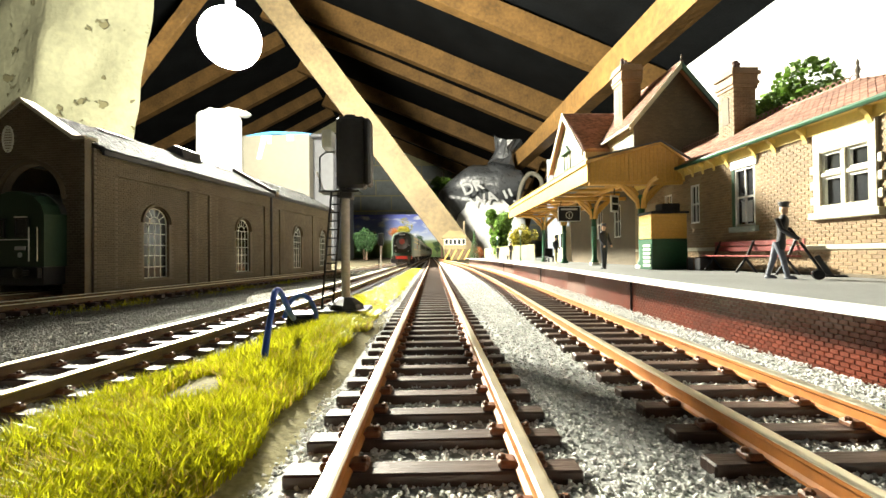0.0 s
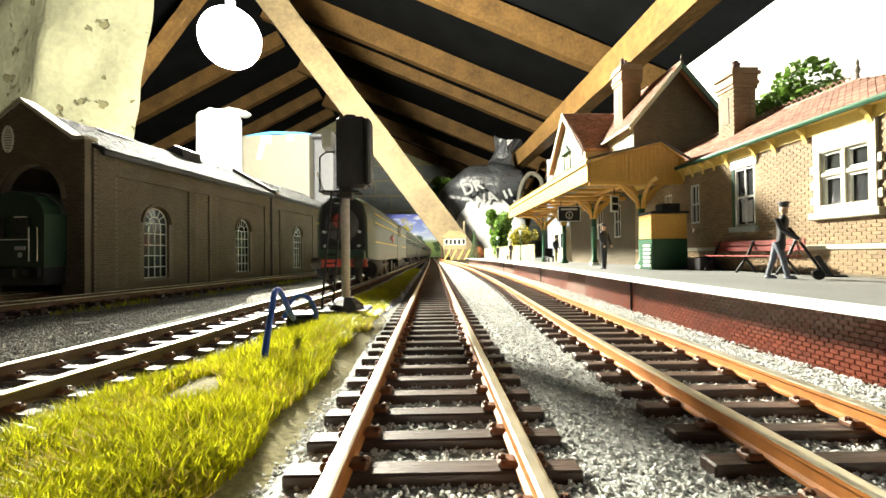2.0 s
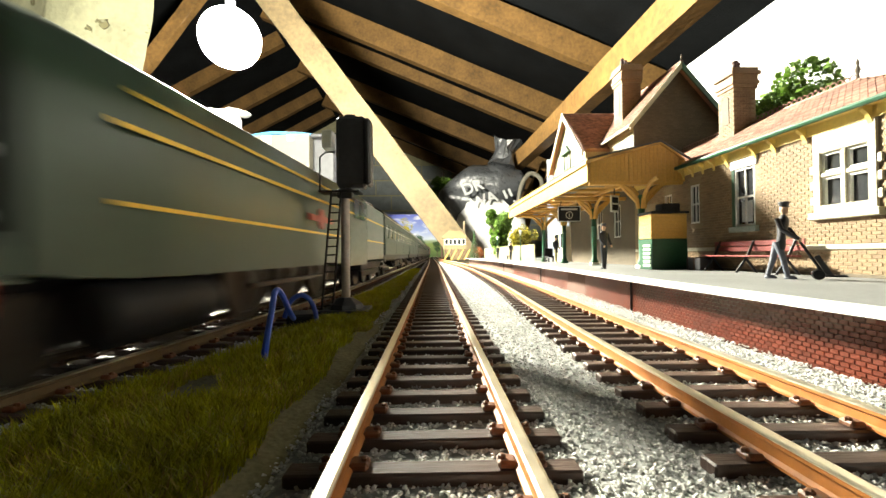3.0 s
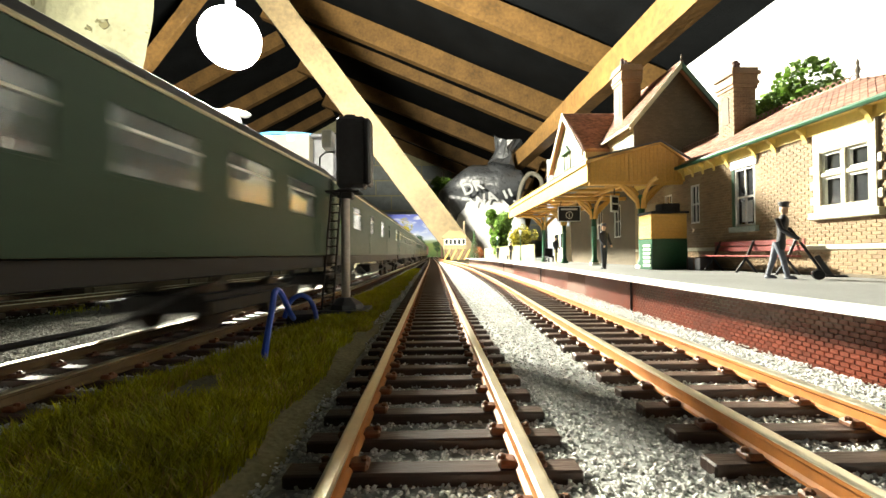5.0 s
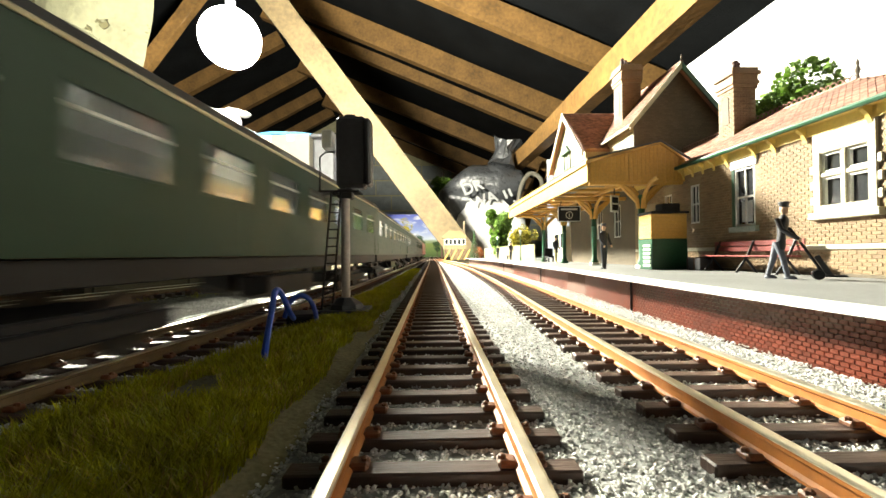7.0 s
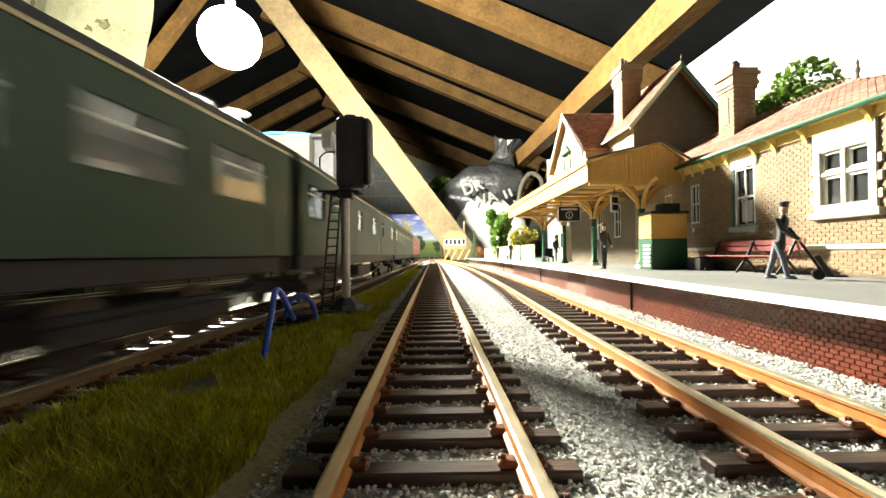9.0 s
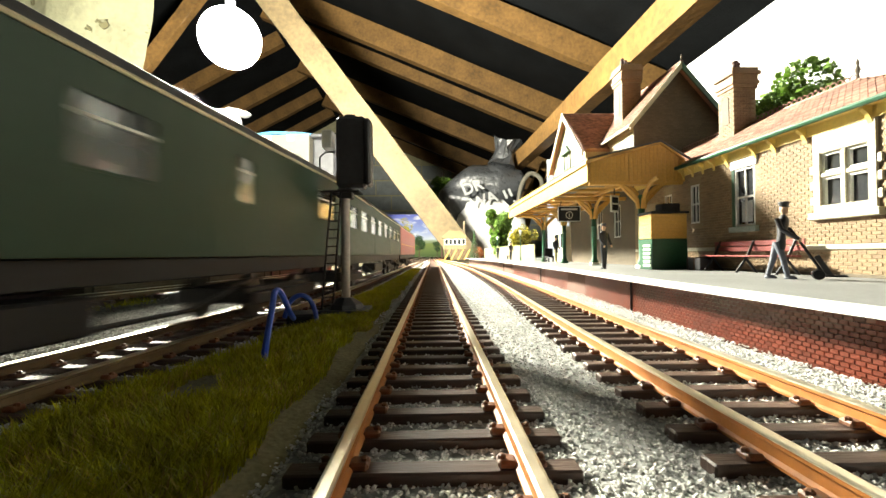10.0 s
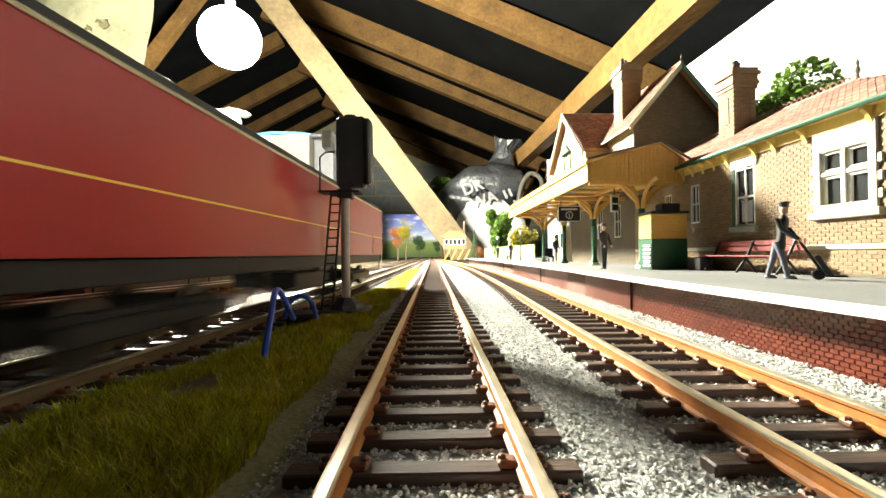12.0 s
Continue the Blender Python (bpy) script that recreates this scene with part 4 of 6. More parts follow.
def build_canopy():
    z0 = PLAT_TOP
    cp = thing("platform_canopy", 0, 0, 0, label="cream-yellow timber platform canopy on dark green posts", category="canopy")
    board = mesh_of(box(bmn(), -0.5, 0.5, -1.55, 1.55, -5.6, 5.6, .18), M_CREAM)
    for k in range(80):
        part("valance_board", board, None, cp).location = V(92.6, 247 + k * 3.2, 71.6)
    part("fascia_rail", box(bmn(), 90.9, 91.9, 244.5, 503, 76.3, 78.0, .2), M_YELLOW, cp, "pale yellow fascia rail")
    slimboard = [(93.5, 66), (154, 66), (154, 76), (135, 88), (93.5, 77.5)]
    end = part("end_fascia", extrude(bmn(), slimboard, 244.6, 245.8), M_CREAM, cp, "boarded cream end fascia")
    for k in range(24):
        x = 95 + k * 2.5
        top = 77.5 + (x - 93.5) * 10.5 / 41.5 if x < 135 else 88 - (x - 135) * 12 / 19
        part("end_board", box(bmn(), x - 1.1, x + 1.1, 244.0, 244.55, 65.6, top - 0.4, .12), M_CREAM, end)
    roof = bmn()
    extrude(roof, [(91, 78.1), (135, 88.4), (149.6, 78), (149.6, 79), (135, 89.6), (91, 79.2)], 242.6, 503)
    part("canopy_roof", roof, M_CREAM, cp, "cream boarded canopy roof")
    part("roof_edge", tube(bmn(), [(91, 242.8, 79), (135, 242.8, 89.5), (156, 242.8, 76.6)], 0.7, 6), M_COACHROOF, cp, "dark roof edging")
    for k in range(44):
        y = 250 + k * 5.8
        part("roof_batten", tube(bmn(), [(90.6, y, 79.4), (95, y, 80.4)], 0.55, 5), M_YELLOW, cp)
    for y in (247, 321, 395, 468):
        p = part("post", lathe(bmn(), [(2.8, z0), (2.8, z0 + 3.5), (2.0, z0 + 5), (1.8, z0 + 29), (2.4, z0 + 30), (1.9, z0 + 31), (1.9, 58)], 10, pose(0.125, y * MM, 0)), M_GREEN, cp, "dark green cast post", smooth=True)
        part("post_foot", box(bmn(), 122, 128, y - 3, y + 3, z0, z0 + 2.2, .3), M_WHITE if y < 330 else M_GREEN, p)
        part("cross_beam", box(bmn(), 93.6, FX - 0.2, y - 1.6, y + 1.6, 64.2, 66.8, .3), M_CREAM, cp)
        for s in (-1, 1):
            arc = [(125 + s * (1.5 + 18 * (1 - math.cos(a))), y, 50 + 15.5 * math.sin(a)) for a in [k * math.pi / 10 for k in range(6)]]
            part("knee_brace", tube(bmn(), arc, 1.3, 6), M_CREAM, p)
            part("strut", tube(bmn(), [(125 + s * 2, y, 53), (125 + s * 13, y, 64.4)], 0.9, 6), M_CREAM, p)
            part("knee_brace", tube(bmn(), [(125, y + s * (1.5 + 18 * (1 - math.cos(a))), 50 + 15.5 * math.sin(a)) for a in [k * math.pi / 10 for k in range(6)]], 1.2, 6), M_CREAM, p)
    part("long_beam", box(bmn(), 123.6, 126.4, 245.9, 500, 66.9, 69, .3), M_CREAM, cp)
    for k in range(10):
        part("rafter", box(bmn(), 94, FX - .2, 255 + k * 25, 257 + k * 25, 69.2, 71, .2), M_CREAM, cp)


def chimney(x, y, z0, z1, w, n, label):
    th = thing("chimney_stack", x, y, z0, label=label, category="chimney", group="station chimneys")
    h = z1 - z0
    part("shaft", box(bmn(), -w / 2, w / 2, -w / 2, w / 2, 0, h * 0.72), M_BRICK_M, th)
    for a, b, g in ((0.72, 0.77, .8), (0.77, 0.82, 1.5), (0.82, 0.9, .9), (0.9, 0.95, 2.0), (0.95, 1.0, 1.2)):
        part("oversail", box(bmn(), -w / 2 - g, w / 2 + g, -w / 2 - g, w / 2 + g, h * a + .02, h * b, .15), M_BRICK_J, th)
    for (u, nn) in (((0, 1, 0), (-1, 0, 0)), ((1, 0, 0), (0, -1, 0))):
        o = Vector(nn) * w / 2 - Vector(u) * w / 2
        field("brick", M_BRICK, M_BRICK_J, o, u, (0, 0, 1), nn, int(w / 3.35) + 1, int(h * .72 / 1.34), (3.35, 1.34), (3.0, 1.08), 0.25, th, keep=lambda a, b: a < w - 1.2)
    part("panel", box(bmn(), -w / 2 - .5, -w / 2 - .3, -w / 5, w / 5, h * .25, h * .62), M_BRICK_DK, th, "recessed red brick panel")
    for k in range(n):
        q = (k - (n - 1) / 2) * w * 0.32
        part("pot", lathe(bmn(), [(1.7, h), (1.6, h + 1), (1.25, h + 4.4), (1.7, h + 4.8), (1.6, h + 5.8)], 8, pose(q * MM * .8, q * MM * .6, 0)), M_POT, th, "dark clay pot", smooth=True)


def person_doll(x, y, z, rz, h, label, coat, legs, hat, stride=0.12, arms=0.1):
    """A small painted figurine, one mesh."""
    k = h / 26.0
    up = []
    flat = Matrix.Diagonal((1.0, 0.62, 1.0, 1.0))
    b = bmn()
    for s in (-1, 1):
        tube(b, [(s * 1.15 * k, 0, 12.6 * k), (s * 1.2 * k, s * stride * 13 * k + stride * 2 * k, 6.6 * k), (s * 1.2 * k, s * stride * 24 * k, 1.0 * k)], 1.15 * k, 8, 0.75 * k)
        lathe(b, [(1.0 * k, 0), (1.05 * k, 0.5 * k), (0.55 * k, 1.2 * k)], 8, pose(s * 1.2 * k * MM, (s * stride * 24 + 0.7) * k * MM, 0) @ Matrix.Diagonal((0.75, 1.7, 1.0, 1.0)))
    up.append((b, legs))
    b = bmn()
    lean = pose(0, 0, 0, -5 if stride > .1 else 0)
    lathe(b, [(2.2 * k, 10 * k), (2.3 * k, 12 * k), (1.95 * k, 14.8 * k), (2.75 * k, 18.4 * k), (2.7 * k, 20.3 * k), (1.1 * k, 21.7 * k), (0.8 * k, 22.0 * k)], 12, lean @ flat)
    for s in (-1, 1):
        tube(b, [(s * 2.6 * k, 0.6 * arms * k, 20.3 * k), (s * 3.2 * k, arms * 6 * k, 16.6 * k), (s * 2.5 * k, arms * 26 * k, 13.4 * k)], 0.85 * k, 8, 0.6 * k)
    up.append((b, coat))
    b = bmn()
    ahead = (0.002 if stride > .1 else 0) * k
    lathe(b, [(0.65 * k, 21.6 * k), (0.8 * k, 22.2 * k), (1.2 * k, 23.2 * k), (1.15 * k, 24.6 * k), (0.3 * k, 25.4 * k)], 12, pose(0, ahead, 0))
    for s in (-1, 1):
        lathe(b, [(0.4 * k, -0.8 * k), (0.6 * k, 0), (0.25 * k, 0.8 * k)], 7, pose(s * 2.5 * k * MM, arms * 27 * k * MM, 13.1 * k * MM))
    up.append((b, M_SKIN))
    if hat:
        b = bmn()
        lathe(b, [(1.25 * k, 24.4 * k), (1.3 * k, 24.9 * k), (1.65 * k, 25.7 * k), (1.5 * k, 26.1 * k), (0.3 * k, 26.3 * k)], 12, pose(0, ahead, 0))
        lathe(b, [(1.2 * k, 24.3 * k), (1.25 * k, 24.5 * k), (0.9 * k, 24.6 * k)], 10, pose(0, ahead + 0.0006 * k, 0))
        up.append((b, hat))
    ob = new("figurine", figure(up))
    ob.matrix_world = pose(x * MM, y * MM, z * MM, 0, 0, rz)
    return tagged(ob, label, "figurine", "figurines on the platform")


def build_platform_things():
    z = PLAT_TOP + 0.02
    person_doll(120, 143, z, -130, 26.5, "painted porter figurine in dark uniform leaning forward", M_NAVY, M_DENIM, M_NAVY, 0.11, 0.22)
    person_doll(102, 247, z, 20, 27, "painted stationmaster figurine in black suit and cap", M_NAVY, M_NAVY, M_NAVY, 0.03, -0.12)
    person_doll(119, 402, z, 200, 26, "painted figurine in dark coat and cream trousers", M_NAVY, M_KHAKI, M_NAVY, 0.04, 0.1)
    person_doll(112, 600, z, 200, 26, "painted guard figurine in dark clothes by the fence", M_NAVY, M_NAVY, M_NAVY, 0.05, 0.15)
    person_doll(112, 720, z, 180, 24, "small dark painted figurine near the platform end", M_NAVY, M_NAVY, None, 0.05, 0.1)
    # sack barrow
    sb = thing("sack_barrow", 123.5, 140, z, -130, label="black sack barrow with a small load", category="barrow")
    for s in (-1, 1):
        part("shaft", tube(bmn(), curve_points([(s * 1.8, -1.6, 17.4), (s * 1.8, -0.4, 16.2), (s * 1.8, 4, 8), (s * 1.8, 7.4, 1.6)], 4), 0.42, 6), M_BLACK, sb)
        part("wheel", lathe(bmn(), [(0.4, -.45), (1.5, -.45), (1.7, 0), (1.5, .45), (0.4, .45)], 14, Matrix.Translation(V(s * 2.5, 6.0, 1.7)) @ Matrix.Rotation(radians(90), 4, "Y")), M_BLACK, sb, smooth=True)
    part("axle", tube(bmn(), [(-2.4, 6.0, 1.7), (2.4, 6.0, 1.7)], 0.3, 6), M_BLACK, sb)
    for y, zz in ((0.8, 14), (2.8, 10.4), (4.8, 6.7)):
        part("crossbar", box(bmn(), -1.7, 1.7, y - .3, y + .3, zz - .4, zz + .4, .1), M_BLACK, sb)
    part("toe_plate", box(bmn(), -2.4, 2.4, 7.2, 13.0, 1.0, 1.6, .15), M_BLACK, sb)
    part("load", hexa(bmn(), [(-1.5, 4.9, 7.6), (1.5, 4.9, 7.6), (1.5, 7.9, 1.7), (-1.5, 7.9, 1.7), (-1.4, 6.3, 8.2), (1.4, 6.3, 8.2), (1.4, 9.6, 1.7), (-1.4, 9.6, 1.7)]), M_BLACK_SOFT, sb, "dark sack load")
    # bench
    be = thing("platform_bench", 142, 186, z, label="maroon slatted platform bench on black legs", category="bench")
    for k in range(3):
        part("seat_slat", box(bmn(), -4 + k * 2.1, -2.2 + k * 2.1, -26, 26, 7.2, 7.9, .15), M_MAROON, be)
    for k in range(2):
        part("back_slat", box(bmn(), 3.2, 3.9, -26, 26, 9.6 + k * 2.6, 11.8 + k * 2.6, .15), M_MAROON, be)
    for y in (-22, 0, 22):
        l = part("leg", tube(bmn(), [(-5, y, 0), (0, y, 7), (3.6, y, 14.6)], 0.55, 6), M_BLACK, be)
        part("brace", tube(bmn(), [(4.5, y, 0), (-1, y, 7)], 0.55, 6), M_BLACK, l)
    # kiosk
    ki = thing("platform_kiosk", 121, 228, z, label="small yellow and green weatherboarded platform kiosk", category="kiosk")
    part("base", box(bmn(), 0, 20, 0, 14, 0, 17, .3), M_GREEN, ki, "dark green lower panel")
    part("upper", box(bmn(), 0.3, 19.7, 0.3, 13.7, 17.02, 31, .2), M_CREAM, ki, "cream-yellow boarded upper part")
    for k in range(7):
        part("board", box(bmn(), -0.3, 0.28, 0.2, 13.8, 17.3 + k * 1.95, 19.1 + k * 1.95, .1), M_CREAM, ki)
        part("front_board", box(bmn(), 0.3, 19.7, -0.02, 0.28, 17.3 + k * 1.95, 19.1 + k * 1.95, .1), M_CREAM, ki)
    for k in range(6):
        part("louvre", box(bmn(), -0.6, -0.02, 1, 9, 1.5 + k * 2.2, 3.0 + k * 2.2, .1), M_PALEGREEN, ki, "pale green louvre")
    part("lid", box(bmn(), -0.8, 20.8, -.8, 14.8, 31.02, 32.3, .2), M_BLACK, ki)
    part("roof_box", box(bmn(), 8, 18, 3, 11, 32.32, 37, .4), M_BLACK, ki)
    # luggage and bicycle shapes by the kiosk
    for x, y, rz, w in ((139, 214, 10, 8), (141, 221, -20, 6)):
        lg = thing("luggage_trunk", x, y, z, rz, label="dark luggage trunk beside the kiosk", category="trunk", group="luggage by the kiosk")
        part("case", box(bmn(), -4, 4, -w / 2, w / 2, 0, 6.5, .4), M_BLACK_SOFT, lg)
        part("strap", box(bmn(), -4.15, 4.15, -.4, .4, -.0, 6.65, .1), M_BARK, lg)
    # hanging signs
    s1 = thing("platform_sign", 106, 322, 48, label="black hanging platform sign with a white-ringed figure 1", category="sign")
    bm = box(bmn(), -9, 9, -0.5, 0.5, 0, 12.4, .3)
    bd = part("board", bm, M_BLACK, s1)
    part("ring", torus(2.6, 0.28, Matrix.Translation(V(0, -0.6, 5.2)) @ Matrix.Rotation(radians(90), 4, "X")), M_WHITE, s1)
    part("border", frame_xz(-8.8, 8.8, 0.2, 12.2, 0.5, -0.62, -0.52), M_WHITE, s1)
    part("lettering_bar", box(bmn(), -6.4, 6.4, -0.62, -0.52, 9.0, 10.4), M_PAPER, s1)
    text_part("numeral", "1", 4.2, s1, (0, -0.62, 3.7), (90, 0, 0), M_WHITE)
    for s in (-7, 7):
        part("hanger", tube(bmn(), [(s, 0, 12), (s * .8, 0, 17.5)], 0.3, 5), M_BLACK, s1)
    s2 = thing("hanging_notice", 118, 268, 50, 35, label="small white hanging notice with dark panels", category="sign")
    part("board", box(bmn(), -4.5, 4.5, -0.5, 0.5, 0, 11, .3), M_WHITE, s2)
    for a in (1.2, 6.0):
        part("lettering_bar", box(bmn(), -3.4, 3.4, -0.6, -0.52, a, a + 3.6), M_BLACK, s2)
    part("hanger", tube(bmn(), [(0, 0, 11), (0, 0, 15.5)], 0.4, 5), M_BLACK, s2)
    # lamp posts, far bench, fence
    for y in (560, 760):
        lp = thing("platform_lamp", 118, y, z, label="slender dark platform lamp post", category="lamp post", group="platform lamps")
        part("post", lathe(bmn(), [(1.3, 0), (0.9, 3), (0.6, 6), (0.5, 34)], 8), M_GREEN, lp, smooth=True)
        part("lantern", lathe(bmn(), [(0.8, 34), (2.2, 39), (2.4, 39.6), (0.4, 42)], 6), M_PAPER, lp, "pale lantern")
    fb = thing("platform_bench", 122, 660, z, label="small dark bench by the fence", category="bench")
    part("seat", box(bmn(), -3, 3, -14, 14, 6, 7, .2), M_MAROON, fb)
    part("back", box(bmn(), 2.6, 3.4, -14, 14, 9, 13, .2), M_MAROON, fb)
    for y in (-11, 11):
        part("leg", box(bmn(), -2.6, 2.6, y - .5, y + .5, 0, 6, .1), M_BLACK, fb)
    fe = thing("platform_fence", 128, 525, z, label="cream painted vertical board fence behind the platform", category="fence")
    board = mesh_of(box(bmn(), -0.4, 0.4, -1.7, 1.7, 0, 21, .2), M_FENCE)
    for k in range(95):
        o = part("board", board, None, fe)
        o.location = V(-k * 0.17, k * 4, random.uniform(-.15, 0.0))
    for zz in (5, 17):
        part("rail", beam(bmn(), (0.8, -2, zz), (-15.4, 380, zz), 1.6, 0.8, (1, 0, 0)), M_FENCE, fe)
    # little block seen under the canopy
    hb = thing("platform_shelter", 150, 470, z, label="cream boarded shelter with windows under the canopy", category="shelter")
    part("wall", box(bmn(), 0, 22, 0, 44, 0, 40), M_STONE, hb)
    for y in (4, 24):
        part("window", box(bmn(), -0.6, -.02, y, y + 12, 16, 32), M_DARKGLASS, hb)
    tr = thing("platform_trolley", 128, 452, z, label="dark four-wheeled platform trolley", category="trolley")
    part("deck", box(bmn(), -5, 5, -8, 8, 5, 6.4, .2), M_BLACK, tr)
    part("rail", box(bmn(), -4.6, 4.6, 7.2, 8, 6.42, 15, .2), M_BLACK, tr)
    for a in (-4, 4):
        for b in (-6, 6):
            part("wheel", lathe(bmn(), [(0.3, -.4), (2.4, -.4), (2.4, .4), (.3, .4)], 10, Matrix.Translation(V(a, b, 2.4)) @ Matrix.Rotation(radians(90), 4, "Y")), M_BLACK, tr)


def torus(R, r, m):
    bm = bmn()
    rings = []
    for i in range(24):
        a = math.tau * i / 24
        rings.append([bm.verts.new(m @ V((R + r * math.cos(b)) * math.cos(a), (R + r * math.cos(b)) * math.sin(a), r * math.sin(b))) for b in [math.tau * k / 6 for k in range(6)]])
    for i in range(24):
        for k in range(6):
            bm.faces.new((rings[i][k], rings[(i + 1) % 24][k], rings[(i + 1) % 24][(k + 1) % 6], rings[i][(k + 1) % 6]))
    return bm


def frame_xz(x0, x1, z0, z1, t, y0, y1):
    bm = bmn()
    box(bm, x0, x0 + t, y0, y1, z0, z1)
    box(bm, x1 - t, x1, y0, y1, z0, z1)
    box(bm, x0 + t, x1 - t, y0, y1, z0, z0 + t)
    box(bm, x0 + t, x1 - t, y0, y1, z1 - t, z1)
    bmesh.ops.remove_doubles(bm, verts=bm.verts[:], dist=1e-6)
    return bm


def text_part(name, words, size, parent, at, turn, ma, shear=0.0, bold=0.0):
    cu = bpy.data.curves.new("lettering", "FONT")
    cu.body, cu.size, cu.align_x = words, size * MM, "CENTER"
    cu.extrude, cu.offset, cu.shear = 0.0001, bold * MM, shear
    cu.materials.append(ma)
    ob = new(name, cu)
    ob.parent = parent
    ob.matrix_basis = pose(at[0] * MM, at[1] * MM, at[2] * MM, *turn)
    return ob


# ---- engine shed ----
def build_shed():
    sh = new("engine_shed")
    sh.matrix_world = pose(-0.192, 0.240, 0, 0, 0, -8.6)
    sh.empty_display_size = 0.01
    tagged(sh, "dark brown brick engine shed with arched windows and slate roof", "building")
    L = 345
    centres = (46, 143, 247, 318)
    tops = [(c - 10.5, c + 10.5, 10, 57) for c in centres]
    part("side_wall", holed_wall(bmn(), 0, L, 0, 86, -4, 0, tops), M_BRICK_DKM, sh, "dark brown brick side wall")

    def inside(c, y, z, g):
        w = 10.5 + g
        if z < 46.5:
            return abs(y - c) < w and z > 10 - g
        return (y - c) ** 2 + (z - 46.5) ** 2 < w * w
    # masonry filling of the arch corners
    for c in centres:
        for s in (-1, 1):
            pts = [(c + s * 10.5, 57.0), (c + s * 10.5, 46.5)] + [(c + s * 10.5 * math.cos(a), 46.5 + 10.5 * math.sin(a)) for a in [k * math.pi / 16 for k in range(1, 9)]] + [(c, 57.2)]
            bm = bmn()
            lo = [bm.verts.new(V(-0.05, y, z)) for y, z in pts]
            hi = [bm.verts.new(V(-3.9, y, z)) for y, z in pts]
            bm.faces.new(lo)
            bm.faces.new(hi[::-1])
            for k in range(len(pts)):
                bm.faces.new((lo[k], hi[k], hi[(k + 1) % len(pts)], lo[(k + 1) % len(pts)]))
            part("arch_spandrel", bm, M_BRICK_DK, sh)
    piers = ((0, 15), (74, 83), (96, 106), (176, 190), (205, 214), (284, 293))
    recess = lambda y, z: not any(a - 1 <= y <= b + 1 for a, b in piers) and z < 72
    field("brick", M_BRICK_DK, M_BRICK_DK, (0, 0, 0.5), (0, 1, 0), (0, 0, 1), (1, 0, 0), 103, 63, (3.35, 1.34), (3.08, 1.14), 0.2, sh,
          keep=lambda a, b: recess(a, b) and not any(inside(c, a, b, 2.4) for c in centres))
    for a, b in piers:
        p = part("pier", box(bmn(), 0.02, 1.6, a, b, 0, 72.4, .2), M_BRICK_DKM, sh)
        n = int((b - a) / 3.35)
        field("brick", M_BRICK_DK, M_BRICK_DK, (1.6, a, 0.5), (0, 1, 0), (0, 0, 1), (1, 0, 0), n, 54, ((b - a - 1.6) / n, 1.34), ((b - a - 1.6) / n - .25, 1.14), 0.18, p)
    part("frieze", box(bmn(), 0.02, 1.6, 0, L, 72.42, 86, .2), M_BRICK_DKM, sh)
    field("brick", M_BRICK_DK, M_BRICK_DK, (1.6, 0, 72.8), (0, 1, 0), (0, 0, 1), (1, 0, 0), 102, 10, (3.35, 1.32), (3.08, 1.14), 0.18, sh)
    for c in centres:
        ring = [(0.3, c + 12 * math.cos(a), 46.5 + 12 * math.sin(a)) for a in [k * math.pi / 14 for k in range(15)]]
        part("arch_ring", tube(bmn(), ring, 1.3, 5), M_BRICK_DK, sh, "brick arch over the window")
        w = part("window", tube(bmn(), [(-2, c - 10, 10.4), (-2, c - 10, 46.5)] + [(-2, c - 10 * math.cos(a), 46.5 + 10 * math.sin(a)) for a in [k * math.pi / 14 for k in range(1, 14)]] + [(-2, c + 10, 46.5), (-2, c + 10, 10.4), (-2, c - 10, 10.4)], 0.45, 5), M_IRON, sh, "pale arched iron window")
        for y in (-5, 0, 5):
            part("glazing_bar", tube(bmn(), [(-2, c + y, 10.4), (-2, c + y, 46.5)], 0.32, 5), M_IRON, w)
        for z in (17.5, 25, 32, 39.5, 46.5):
            part("glazing_bar", tube(bmn(), [(-2, c - 10, z), (-2, c + 10, z)], 0.32, 5), M_IRON, w)
        for a in (35, 62, 90, 118, 145):
            part("fan_bar", tube(bmn(), [(-2, c + 4.4 * math.cos(radians(a)), 46.5 + 4.4 * math.sin(radians(a))), (-2, c + 10 * math.cos(radians(a)), 46.5 + 10 * math.sin(radians(a)))], 0.3, 5), M_IRON, w)
        part("fan_hub", tube(bmn(), [(-2, c + 4.4 * math.cos(a), 46.5 + 4.4 * math.sin(a)) for a in [k * math.pi / 10 for k in range(11)]], 0.3, 5), M_IRON, w)
        part("pane", box(bmn(), -3.2, -3.0, c - 10.4, c + 10.4, 10, 57), M_DARKGLASS, w)
    # end wall with its arched doorway
    arch = [(-54, 0), (-54, 57)] + [(-34 - 20 * math.cos(a), 57 + 20 * math.sin(a)) for a in [k * math.pi / 12 for k in range(1, 12)]] + [(-14, 57), (-14, 0)]
    outline = [(-82, 0)] + arch + [(0, 0), (0, 90), (-7, 90), (-41, 113), (-75, 90), (-82, 90)]
    part("end_wall", extrude(bmn(), outline, -4, -0.02), M_BRICK_DKM, sh, "dark brown brick end wall with an arched doorway")

    def solid(a, b):
        x, z = -82 + a, b
        if z > 57:
            if (x + 34) ** 2 + (z - 57) ** 2 < 22.5 ** 2:
                return False
        elif -55.6 < x < -12.4:
            return False
        if (x + 49) ** 2 / 16 + (z - 92) ** 2 / 64 < 1:
            return False
        return z < 89 or abs(x + 41) < (112 - z) * 1.45
